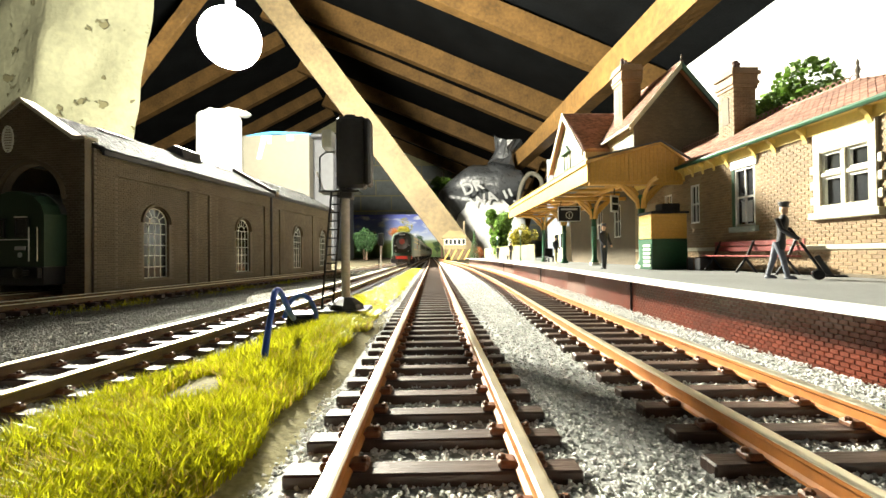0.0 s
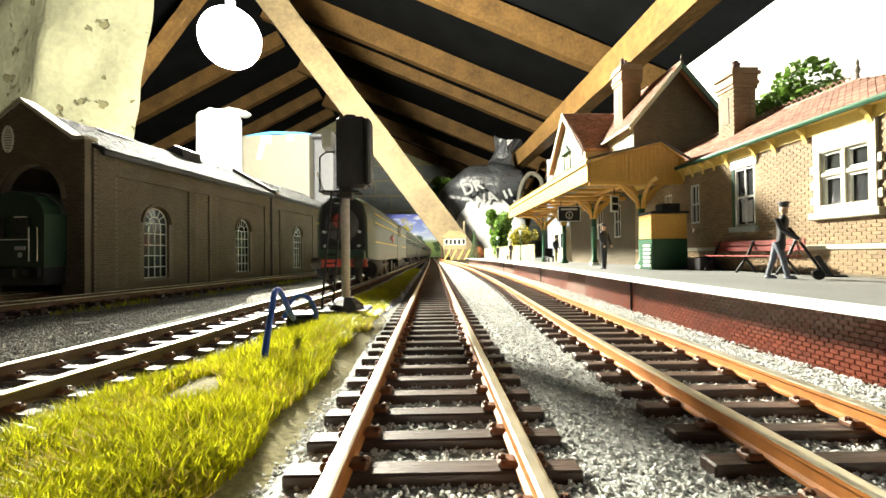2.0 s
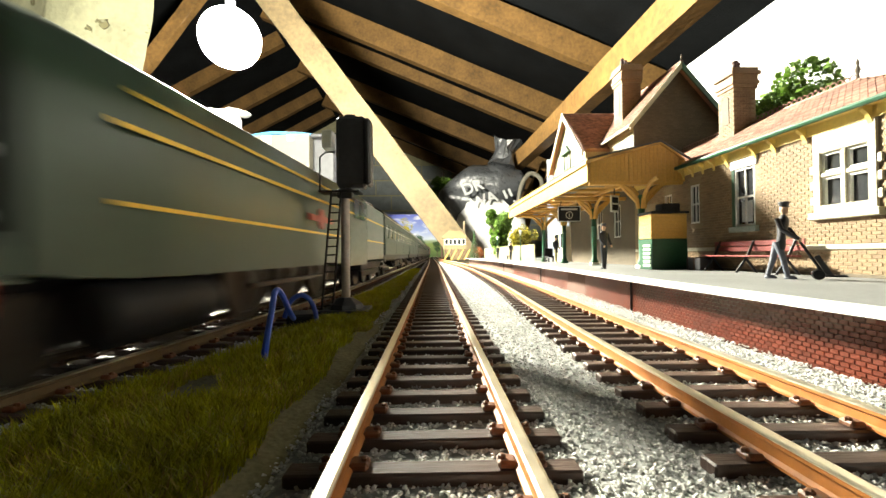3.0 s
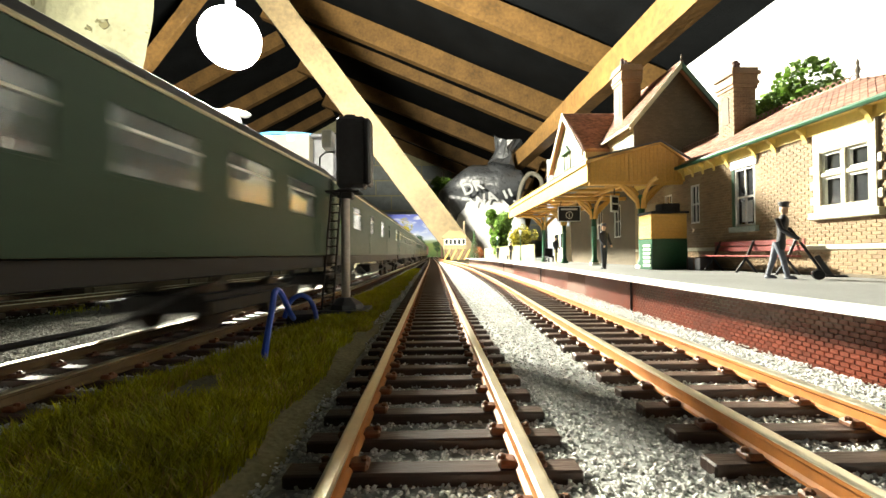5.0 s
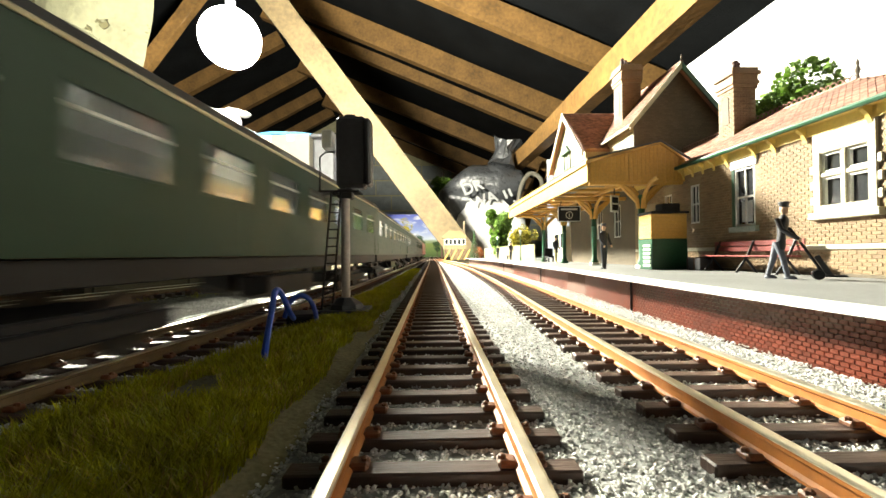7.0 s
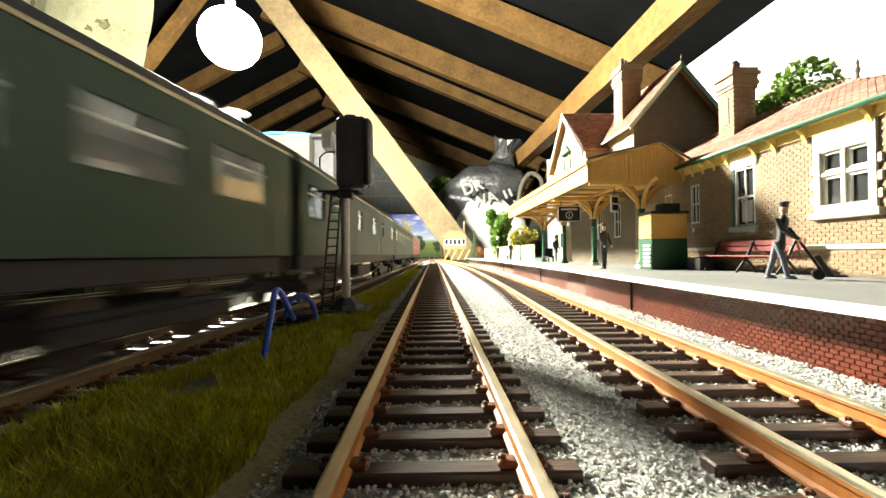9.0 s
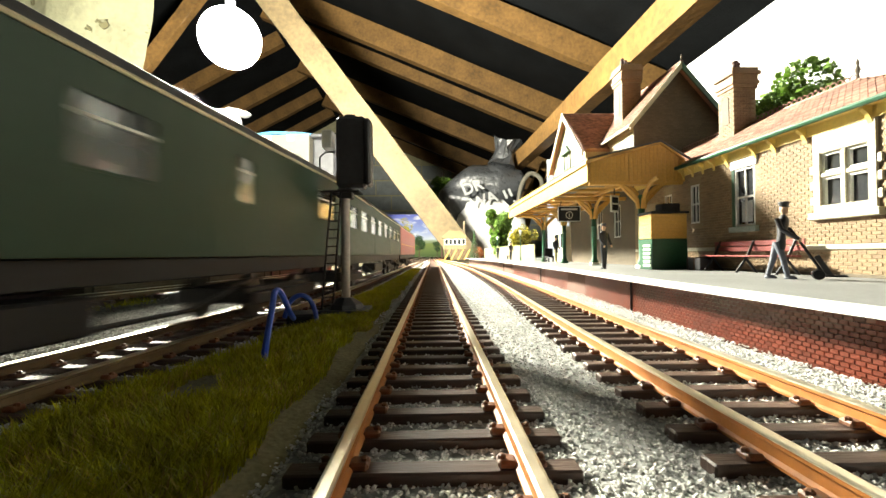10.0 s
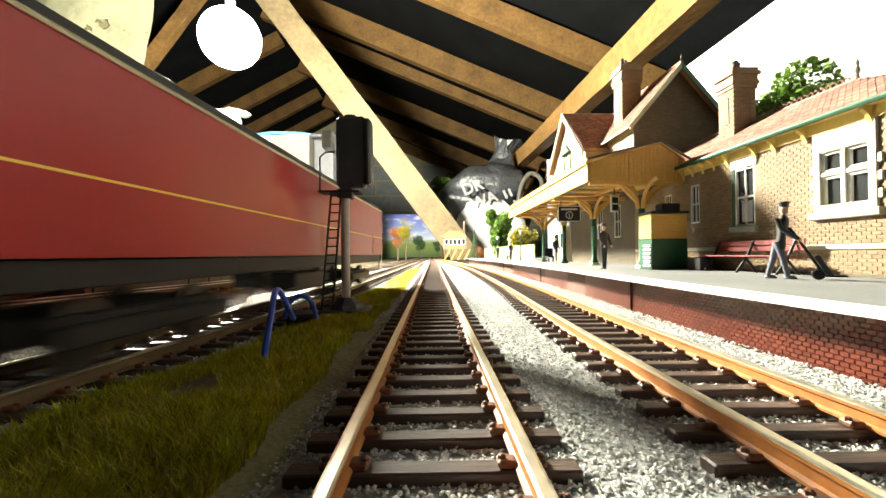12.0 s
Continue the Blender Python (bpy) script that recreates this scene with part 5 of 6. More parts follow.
    field("brick", M_BRICK_DK, M_BRICK_DK, (-82, -4, 0.4), (1, 0, 0), (0, 0, 1), (0, -1, 0), 24, 83, (3.35, 1.34), (3.08, 1.14), 0.2, sh, keep=lambda a, b: solid(a, b) and a < 81)
    part("door_arch", tube(bmn(), [(-34 - 21.4 * math.cos(a), -4.2, 57 + 21.4 * math.sin(a)) for a in [k * math.pi / 14 for k in range(15)]], 1.5, 6), M_BRICK_DK, sh)
    lv = part("louvre_vent", tube(bmn(), [(-49 + 3.4 * math.cos(a), -4.3, 92 + 7.4 * math.sin(a)) for a in [k * math.tau / 16 for k in range(17)]], 0.5, 5), M_IRON, sh, "pale oval louvred vent")
    for k in range(9):
        z = -6 + k * 1.5
        w = 3.3 * math.sqrt(max(0.05, 1 - (z / 7.4) ** 2))
        part("slat", box(bmn(), -49 - w, -49 + w, -4.7, -4.1, 91.6 + z, 92.5 + z, .1), M_IRON, lv)
    for s, (x0, x1) in ((1, (-41, -7)), (-1, (-41, -75))):
        cpg = bmn()
        extrude(cpg, [(x0, 113.1), (x1, 90.1), (x1 + s * 8, 90.1), (x1 + s * 8, 91.8), (x1 + s * .5, 92.2), (x0, 115.4)], -5, 3)
        part("parapet_coping", cpg, M_STONE, sh, "pale stone parapet coping")
    # roof, two lengths with a dividing parapet
    for s in (-1, 1):
        r = bmn()
        extrude(r, [(-41, 108.5), (-41 + s * 46, 83.5), (-41 + s * 46, 85.6), (-41, 110.8)], 3.2, L)
        part("roof_slope", r, M_SLATE, sh, "pale grey slate roof")
    sl = Vector((-46, 0, 25.2)).normalized()
    field("slate", M_SLATE, M_SLATE, (5, 4, 85.8), (0, 1, 0), sl, (sl.z, 0, -sl.x), 100, 19, (3.4, 2.75), (3.25, 3.1), 0.3, sh, lift=0.35, jitter=0.25)
    part("eaves_board", box(bmn(), 3.4, 5.2, 3, L, 82.6, 85.4, .2), M_BLACK_SOFT, sh, "black eaves gutter")
    d = bmn()
    extrude(d, [(-41, 108), (6.5, 83), (6.5, 89.5), (1, 91), (-41, 115)], 188, 194)
    part("parapet", d, M_BRICK_DK, sh)
    part("downpipe", tube(bmn(), [(2.6, 186, 1), (2.6, 186, 82.6)], 1.1, 8), M_BLACK_SOFT, sh, smooth=True)
    for y, h in ((48, -3), (118, 3), (166, -3), (232, -4)):
        v = bmn()
        extrude(v, [(-41 - 9, 105), (-41 + 9, 105), (-41 + 7, 112 + h), (-41, 115 + h), (-41 - 7, 112 + h)], y - 8, y + 14)
        part("roof_vent", v, M_BLACK_SOFT, sh, "dark ridge vent")
    part("back_wall", box(bmn(), -82, -78, 0, L, 0, 84), M_BRICK_DKM, sh)
    part("far_wall", box(bmn(), -78, -4.1, L - 4, L, 0, 84), M_BRICK_DKM, sh)


def build_shed_engine():
    en = new("electric_locomotive")
    en.empty_display_size = 0.01
    en.matrix_world = pose(-0.192, 0.240, 0.0055, 0, 0, -8.6) @ pose(-0.0295, -0.004, 0.0)
    tagged(en, "dark green electric locomotive standing in the shed doorway", "locomotive")
    prof = [(-18.5, 14), (-18.5, 42), (-16.5, 47), (-11, 52), (-4, 54.4), (4, 54.4), (11, 52), (16.5, 47), (18.5, 42), (18.5, 14)]
    part("body", extrude(bmn(), prof, -12, 150), M_COACH, en)
    part("roof", extrude(bmn(), [(-18.8, 43), (-16.8, 48), (-11.2, 52.6), (-4, 55), (4, 55), (11.2, 52.6), (16.8, 48), (18.8, 43), (17, 42), (-17, 42)], -3, 149), M_COACHROOF, en, "grey curved roof", smooth=True)
    for x in (-13, 1.5):
        w = part("cab_window", frame_xz(x, x + 8, 30, 40, .6, -12.9, -12.1), M_BLACK, en)
        part("pane", box(bmn(), x + .6, x + 7.4, -12.5, -12.2, 30.6, 39.4), M_DARKGLASS, w)
    part("window_rail", box(bmn(), 1.5, 9.5, -13.2, -12.92, 40.2, 40.8), M_IRON, en)
    for x in (10.5, 15.6):
        part("handrail", tube(bmn(), [(x, -13, 17), (x, -13, 35)], 0.28, 5), M_IRON, en, "pale handrail")
    part("waist_line", box(bmn(), -18, 10, -12.4, -12.1, 28.4, 28.8), M_IRON, en)
    part("number_bar", box(bmn(), 1, 7.5, -12.4, -12.1, 23, 25), M_PAPER, en, "pale number bar")
    part("crest", lathe(bmn(), [(1.4, 0), (1.4, .3), (.1, .31)], 12, Matrix.Translation(V(4, -12.1, 20.4)) @ Matrix.Rotation(radians(90), 4, "X")), M_PAPER, en)
    part("skirt", box(bmn(), -17.5, 17.5, -11.6, 148, 4, 13.9, .3), M_BLACK, en)
    part("buffer_beam", box(bmn(), -17, 17, -14, -11.7, 8, 13.5, .3), M_BLACK, en)
    for s in (-1, 1):
        part("buffer", lathe(bmn(), [(1.4, 0), (1.4, 4), (3, 4.3), (3, 5), (2.4, 5.4)], 12, Matrix.Translation(V(s * 11.5, -14, 11)) @ Matrix.Rotation(radians(90), 4, "X")), M_WHEEL, en, smooth=True)
    for y in (10, 40, 100, 130):
        for s in (-1, 1):
            part("wheel", lathe(bmn(), [(1, -1.2), (6.4, -1.2), (6.6, 0), (6.6, 1.2), (1, 1.2)], 20, Matrix.Translation(V(s * 8.6, y, 6.6)) @ Matrix.Rotation(radians(90), 4, "Y")), M_WHEEL, en, smooth=True)


# ---- signals and wires ----
def build_signal():
    sg = thing("colour_light_signal", -33.8, 163, 1.2, label="black colour light signal on a pale post with ladder", category="railway signal")
    b = part("base", box(bmn(), -9, 9, -8, 9, -1, 2.2, .3), M_BLACK_SOFT, sg, "dark base plate")
    part("base_block", lathe(bmn(), [(7, 2.2), (6.4, 4), (3, 6.4), (2, 6.6)], 8), M_BLACK_SOFT, b)
    part("post", lathe(bmn(), [(1.7, 5), (1.7, 52)], 14), M_STEEL, sg, "pale grey round post", smooth=True)
    hd = part("head", box(bmn(), -2.8, 8.6, -3.5, 3.5, 48.5, 76, 1.2), M_BLACK_SOFT, sg, "black signal head seen from its back")
    part("head_rim", box(bmn(), 8.0, 10.4, -4.2, 4.4, 49.5, 75, .8), M_BLACK_SOFT, hd)
    part("cap", lathe(bmn(), [(2.4, 76), (2.2, 77), (0.2, 77.4)], 10, pose(0.002, 0, 0)), M_BLACK_SOFT, hd)
    for z in (54, 61.5, 69):
        part("hood", tube(bmn(), [(2.6, 3.4, z), (2.6, 8.4, z)], 2.6, 10), M_BLACK, hd)
        part("hinge", box(bmn(), -3.4, -2.75, -1, 1, z - 1, z + 1, .2), M_STEEL, hd)
    part("neck", box(bmn(), -2.6, 3.2, -2.4, 2.4, 44.6, 48.4, .4), M_BLACK_SOFT, sg)
    part("platform", box(bmn(), -9.5, 6, -4, 5, 46.8, 47.5, .15), M_BLACK, sg)
    part("bracket_box", box(bmn(), -8.4, -4.4, -2.5, 3.5, 64, 71, .4), M_WHITE, sg, "white lit bracket box")
    lad = part("ladder", tube(bmn(), [(-8.6, -3, 2), (-4.6, -3, 47)], 0.42, 6), M_BLACK, sg, "black access ladder")
    part("stile", tube(bmn(), [(-4.4, -3, 2.2), (-0.9, -3, 47)], 0.42, 6), M_BLACK, lad)
    for k in range(14):
        u = (k + .5) / 14
        part("rung", tube(bmn(), [(-8.6 + 4 * u, -3, 2 + 45 * u), (-4.4 + 3.5 * u, -3, 2.2 + 44.8 * u)], 0.28, 5), M_BLACK, lad)
    part("guard_rail", tube(bmn(), [(-8.8, -3.6, 47.4), (-8.8, -3.6, 60), (-6.5, -3.6, 62), (-3, -3.6, 62)], 0.35, 6), M_BLACK, sg)
    part("guard_rail", tube(bmn(), [(-9.2, 4, 47.4), (-10.6, 4, 52), (-12, 4, 56)], 0.3, 6), M_STEEL, sg)
    bw = thing("blue_wire", -31.4, 77, 2.5, label="blue insulated wire sticking up from the grass", category="wire", group="blue wires")
    part("sleeve", tube(bmn(), curve_points([(0, 0, -1), (-1.4, 6, 4.6), (-2.6, 12, 10.0), (-3.2, 15, 13.2), (-2.9, 16.5, 13.9), (-2.2, 18, 12), (-1.6, 20, 8.6), (-2.4, 25, 6.4)], 4), 0.66, 8), M_BLUE, bw, smooth=True)
    bw = thing("blue_wire", -43, 122, 3, label="blue insulated wire looped over the sleeper ends", category="wire", group="blue wires")
    part("sleeve", tube(bmn(), curve_points([(0, 0, 3), (1.2, 1, 7.4), (4, 2, 9.4), (6.6, 3, 7.6), (8.0, 4, 3.0), (8.2, 4, -1.6)], 4), 0.7, 8), M_BLUE, bw, smooth=True)
    mb = thing("point_motor_box", -41, 132, 0.5, 10, label="small black box beside the signal base", category="box")
    part("case", box(bmn(), -4, 4, -5, 5, 0, 5, .5), M_BLACK, mb)
    part("lid", box(bmn(), -4.3, 4.3, -5.3, 5.3, 5.02, 5.8, .2), M_BLACK_SOFT, mb)
    # far signal
    fs = thing("far_colour_light_signal", -74, 600, 1, label="small black colour light signal by the far curve", category="railway signal")
    part("post", lathe(bmn(), [(1.3, 0), (1.3, 40)], 8), M_STEEL, fs)
    part("head", box(bmn(), -4, 4, -2, 2, 36, 54, .6), M_BLACK, fs)
    part("ladder", tube(bmn(), [(-4, -2, 0), (-2, -2, 36)], 0.4, 5), M_BLACK, fs)


def curve_points(pts, k):
    """Points of a soft curve through the given ones."""
    out = []
    P = [Vector(p) for p in pts]
    for i in range(len(P) - 1):
        a, b, c, d = P[max(i - 1, 0)], P[i], P[i + 1], P[min(i + 2, len(P) - 1)]
        for j in range(k):
            t = j / k
            out.append(0.5 * (2 * b + (c - a) * t + (2 * a - 5 * b + 4 * c - d) * t * t + (3 * b - a - 3 * c + d) * t ** 3))
    return out + [P[-1]]


# ---- trees ----
def tree(x, y, z, h, r, ma, label, cone=False, n=2600, squash=1.0, leaf=1.0, name="model_tree"):
    th = thing(name, x, y, z, label=label, category="tree", group="model trees")
    part("trunk", tube(bmn(), [(0, 0, -1), (0.4, 0.2, h * .3), (-.3, .3, h * .75)], max(1.0, r * .09), 7, 0.5), M_BARK, th)
    rng = np.random.default_rng(int(abs(x * 7 + y * 3)) % 9973)
    for k in range(4):
        a = k * 1.7
        part("limb", tube(bmn(), [(0, 0, h * (.3 + .08 * k)), (r * .55 * math.cos(a), r * .55 * math.sin(a), h * (.5 + .1 * k))], max(.5, r * .05), 5, .25), M_BARK, th)
    lobes = []
    for k in range(16 if not cone else 1):
        v = rng.normal(size=3)
        v /= np.linalg.norm(v)
        v *= rng.uniform(.35, .75)
        lobes.append((v[0] * r, v[1] * r, h * .6 + v[2] * h * .36 * squash, r * rng.uniform(.3, .52)))
    pts = []
    if cone:
        u = rng.random(n) ** .6
        a = rng.uniform(0, 6.28, n)
        rr = r * u * (0.75 + .25 * np.sin(u * 40 + a * 3)) * rng.uniform(.75, 1.05, n)
        pts = np.stack([rr * np.cos(a), rr * np.sin(a), h * (1 - u * .9)], 1)
    else:
        per = n // len(lobes)
        for lx, ly, lz, lr in lobes:
            v = rng.normal(size=(per, 3))
            v /= np.linalg.norm(v, axis=1)[:, None]
            pts.append(np.array([lx, ly, lz]) + v * lr * rng.uniform(.7, 1.12, (per, 1)) * (1, 1, .9))
        pts = np.concatenate(pts)
    m = len(pts)
    shape = [(-.5, 0, -.35), (.5, 0, -.35), (.6, .15, .4), (-.4, .2, .45)]
    s = rng.uniform(.7, 1.4, m) * leaf * max(1.2, r * .085)
    scatter("crown", ma, shape, [(0, 1, 2, 3)], pts, rng.uniform(0, 6.28, m), s, th, rng.uniform(-1.4, 1.4, m))
    return th


def build_trees():
    tree(266, 303, 0, 172, 40, M_LEAF, "bushy bright green model tree behind the station roof", n=11000, leaf=.85)
    tree(303, 310, 0, 166, 40, M_LEAF, "bushy bright green model tree behind the station roof", n=10000, leaf=.85)
    tree(345, 268, 0, 205, 40, M_LEAF, "tall bright green model tree behind the station", n=11000, leaf=.85)
    tree(124, 800, 0, 122, 30, M_LEAF, "round light green model tree behind the fence", n=16000, leaf=1.0)
    tree(93, 935, 0, 78, 15, M_LEAF_DK, "dark green conifer by the platform end", cone=True, n=1800)
    tree(140, 640, 0, 82, 22, M_LEAF_Y, "yellow flowering model bush behind the fence", n=2600)
    tree(152, 720, 0, 70, 22, M_LEAF_Y, "yellow flowering model bush behind the fence", n=2200)
    tree(108, 960, 0, 44, 14, M_LEAF_O, "russet model bush by the conifer", n=1200)
    tree(118, 760, 0, 44, 12, M_LEAF, "low green model bush behind the fence", n=1200)
    tree(-150, 1800, 0, 175, 40, M_LEAF_O, "russet autumn model tree by the far line", n=2600)
    tree(-112, 1750, 0, 190, 36, M_LEAF_Y, "yellow-green model tree by the far line", n=2600)
    tree(-300, 1900, 0, 165, 60, M_LEAF_DK, "dark green model tree on the far hillside", n=2600)
    tree(-75, 2300, 0, 150, 42, M_LEAF_DK, "dark green model tree at the line's far end", n=2200)
    tree(-345, 2100, 0, 150, 60, M_LEAF_DK, "dark green model tree on the far hillside", n=2200)
    tree(25, 2500, 0, 120, 30, M_LEAF_DK, "dark green model tree at the line's far end", n=1800)
    tree(55, 2500, 0, 690, 92, M_LEAF, "spare green foliage on a tall stem beside the sack", n=3000, squash=.3, name="foliage_stem")


def build_signal_box():
    sb = thing("signal_box", 40, 1560, 0, label="cream timber signal box on a braced stage with grey roof", category="signal box")
    part("cabin", box(bmn(), 0, 86, 0, 60, 42, 84, .6), M_CABIN, sb, "cream boarded cabin")
    part("roof", hexa(bmn(), [(-8, -8, 84.1), (94, -8, 84.1), (94, 68, 84.1), (-8, 68, 84.1), (20, 26, 112), (66, 26, 112), (66, 34, 112), (20, 34, 112)]), M_CABIN, sb, "pale grey hipped roof")
    for k in range(5):
        w = part("window", frame_xz(4 + k * 16, 18 + k * 16, 58, 80, 1.6, -1.6, -.1), M_WHITE, sb)
        part("pane", box(bmn(), 5.6 + k * 16, 16.4 + k * 16, -1, -.2, 59.6, 78.4), M_DARKGLASS, w)
    for x in (6, 30, 56, 80):
        part("leg", box(bmn(), x - 3, x + 3, 2, 8, 0, 42, .3), M_BARK, sb)
        part("brace", beam(bmn(), (x - 3, 1, 2), (x + 18, 1, 40), 4, 3), M_CREAM, sb)
    part("chimney", box(bmn(), 76, 84, 30, 38, 90, 150, .5), M_BRICK_DK, sb, "dark chimney")


# ---- loft clutter ----
def crumple(bm, amp, scale, seed):
    for v in bm.verts:
        n = noise.noise_vector(v.co * scale + Vector((seed, 0, 0)))
        v.co += n * amp * MM


def blob(rx, ry, rz, seg=28, power=0.8):
    bm = bmn()
    rings = []
    for i in range(1, seg // 2):
        a = math.pi * i / (seg // 2)
        rings.append([bm.verts.new(V(rx * math.copysign(abs(math.sin(a) * math.cos(b)) ** power, math.sin(a) * math.cos(b)), ry * math.copysign(abs(math.sin(a) * math.sin(b)) ** power, math.sin(a) * math.sin(b)), rz * math.cos(a))) for b in [math.tau * k / seg for k in range(seg)]])
    for a, b in zip(rings, rings[1:]):
        for k in range(seg):
            bm.faces.new((a[k], a[(k + 1) % seg], b[(k + 1) % seg], b[k]))
    bm.faces.new(rings[0])
    bm.faces.new(rings[-1][::-1])
    return bm


def build_clutter():
    first = set(scene.objects)
    bx = thing("storage_carton", -829, 1797, 0, -6, label="cream cardboard carton with torn tape strips", category="box")
    part("front_panel", box(bmn(), 0, 190, 0, 4, 0, 322), M_CARD, bx)
    part("side_panel", box(bmn(), 186, 190, 4.1, 190, 0, 318), M_CARD, bx)
    part("back_panel", box(bmn(), 0, 190, 190.1, 194, 0, 318), M_CARD, bx)
    part("left_panel", box(bmn(), 0, 4, 4.1, 190, 0, 318), M_CARD, bx)
    part("lid", box(bmn(), 4.1, 185.9, 4.1, 189.9, 300, 304), M_CARD, bx)
    t = bmn()
    hexa(t, [(52, -1.5, 262), (64, -1.5, 262), (64, -.1, 262), (52, -.1, 262), (66, -1.5, 322), (82, -1.5, 322), (82, -.1, 322), (66, -.1, 322)])
    part("tape_strip", t, M_STONE, bx, "peeling cream tape strip")
    part("tape_strip", box(bmn(), 82.1, 92, -1.5, -.1, 300, 322), M_STONE, bx)
    part("tape_strip", box(bmn(), 132, 150, -1.5, -.1, 306, 322, .4), M_STONE, bx)
    dk = thing("dark_plastic_crate", -502, 1764, 0, -6, label="dark plastic crate beside the carton", category="crate")
    part("side", box(bmn(), 0, 60, 0, 160, 0, 312, 6), M_BLACK_SOFT, dk)
    part("rim", box(bmn(), -4, 64, -4, 164, 312.1, 322, 2), M_BLACK_SOFT, dk)
    wt = thing("white_tube_roll", -845, 1681, 0, label="tall glossy white roll standing on end", category="roll")
    part("roll", lathe(bmn(), [(47, 0), (49, 4), (49, 344), (46, 350), (30, 351)], 28), M_WHITECARD, wt, smooth=True)
    part("core", lathe(bmn(), [(20, 351), (20, 353), (8, 353)], 20), M_CARD, wt)
    pp = thing("crumpled_paper_sheet", -822, 1700, 597, label="crumpled pale paper lying on the white roll", category="paper")
    g = blob(54, 34, 6, 24)
    crumple(g, 9, 40, 3)
    part("sheet", g, M_PAPER, pp)
    bs = thing("blue_strap_bundle", -650, 1822, 536, label="bundle of blue strapping on the carton", category="strap")
    for k in range(6):
        part("strap", tube(bmn(), curve_points([(-90, k * 6, 2 + k * 2), (-30, k * 7, 12 + k), (30, k * 6, 10 + k * 2), (100, k * 5 - 8, 2 + k)], 5), 4.5, 7), M_BLUECLOTH, bs, smooth=True)
    pl = thing("pine_offcut", -700, 1900, 534, label="short pine offcut on top of the boxes", category="timber")
    part("timber", box(bmn(), 0, 56, 0, 40, 0, 32, 1.5), M_TIMBER, pl)
    # sack with print
    sk = thing("plaster_sack", 274, 2330, 350, label="crumpled black polythene sack with white print", category="sack")
    g = blob(150, 80, 92, 40, 0.75)
    for v in g.verts:
        v.co.z += 0.25 * v.co.x
    crumple(g, 22, 16, 1)
    part("bag", g, M_BAG, sk, smooth=True)
    nk = lathe(bmn(), [(48, 0), (34, 26), (30, 50), (44, 84), (20, 86)], 18, Matrix.Translation(V(66, -20, 96)) @ Matrix.Rotation(radians(14), 4, "Y"))
    crumple(nk, 16, 30, 6)
    part("neck", nk, M_BAG, sk, "gathered sack neck")
    part("bag_foot", box(bmn(), -110, 140, -10, 60, -211, -20, 8), M_BAG, sk)
    for words, x, z, size in (("DR", -36, -6, 50), ("WA", 0, -46, 50)):
        text_part("print", words, size, sk, (x, -122, z), (80, -20, 8), M_PRINT, bold=1.2)
    for x, z, w, h in ((60, -14, 8, 28), (76, -8, 8, 26), (50, -66, 24, 9), (92, -44, 8, 26)):
        bm = box(bmn(), -w / 2, w / 2, -1, 1, -h / 2, h / 2, .4)
        part("print_bar", bm, M_PRINT, sk).matrix_basis = pose(x * MM, -0.120, z * MM, -10, -20, 8)
    ds = thing("dust_sheet", 307, 2213, 0, label="white dust sheet heaped under the sack", category="cloth")
    g = blob(122, 66, 190, 40, .7)
    crumple(g, 26, 22, 9)
    part("cloth", g, M_SHEET, ds, smooth=True)
    hs = thing("grey_hose", 436, 2163, 0, label="pale hose loop hanging behind the canopy", category="hose")
    part("hose", tube(bmn(), curve_points([(0, 0, 60), (10, 0, 200), (40, 0, 262), (76, 0, 250), (84, 0, 210)], 6), 7, 8), M_CARD, hs, smooth=True)
    sheet = thing("pale_blue_board", 582, 2097, 0, label="small pale blue board leaning behind the station", category="board")
    part("panel", box(bmn(), 0, 66, 0, 5, 0, 300, 1), material("pale_blue_sheet", (0.50, 0.55, 0.66), 0.6), sheet)
    for o in scene.objects:
        if o not in first and o.parent is None:
            o.scale = (1.66, 1.66, 1.66)


# ---- train ----
COACH_L = 259.0
SIDE_X = 18.4


def bogie(parent, y):
    b = part("bogie", box(bmn(), -11, 11, y - 22, y + 22, 5, 9.6, .4), M_BLACK, parent)
    for s in (-1, 1):
        part("side_frame", box(bmn(), s * 12.6 - .9, s * 12.6 + .9, y - 23, y + 23, 4.6, 8.2, .4), M_BLACK, b)
        for d in (-15, 15):
            part("wheel", lathe(bmn(), [(1, -1.2), (5.9, -1.2), (6.1, 0), (6.1, 1.0), (1, 1.0)], 18, Matrix.Translation(V(s * 8.4, y + d, 6.1)) @ Matrix.Rotation(radians(90), 4, "Y")), M_WHEEL, b, smooth=True)


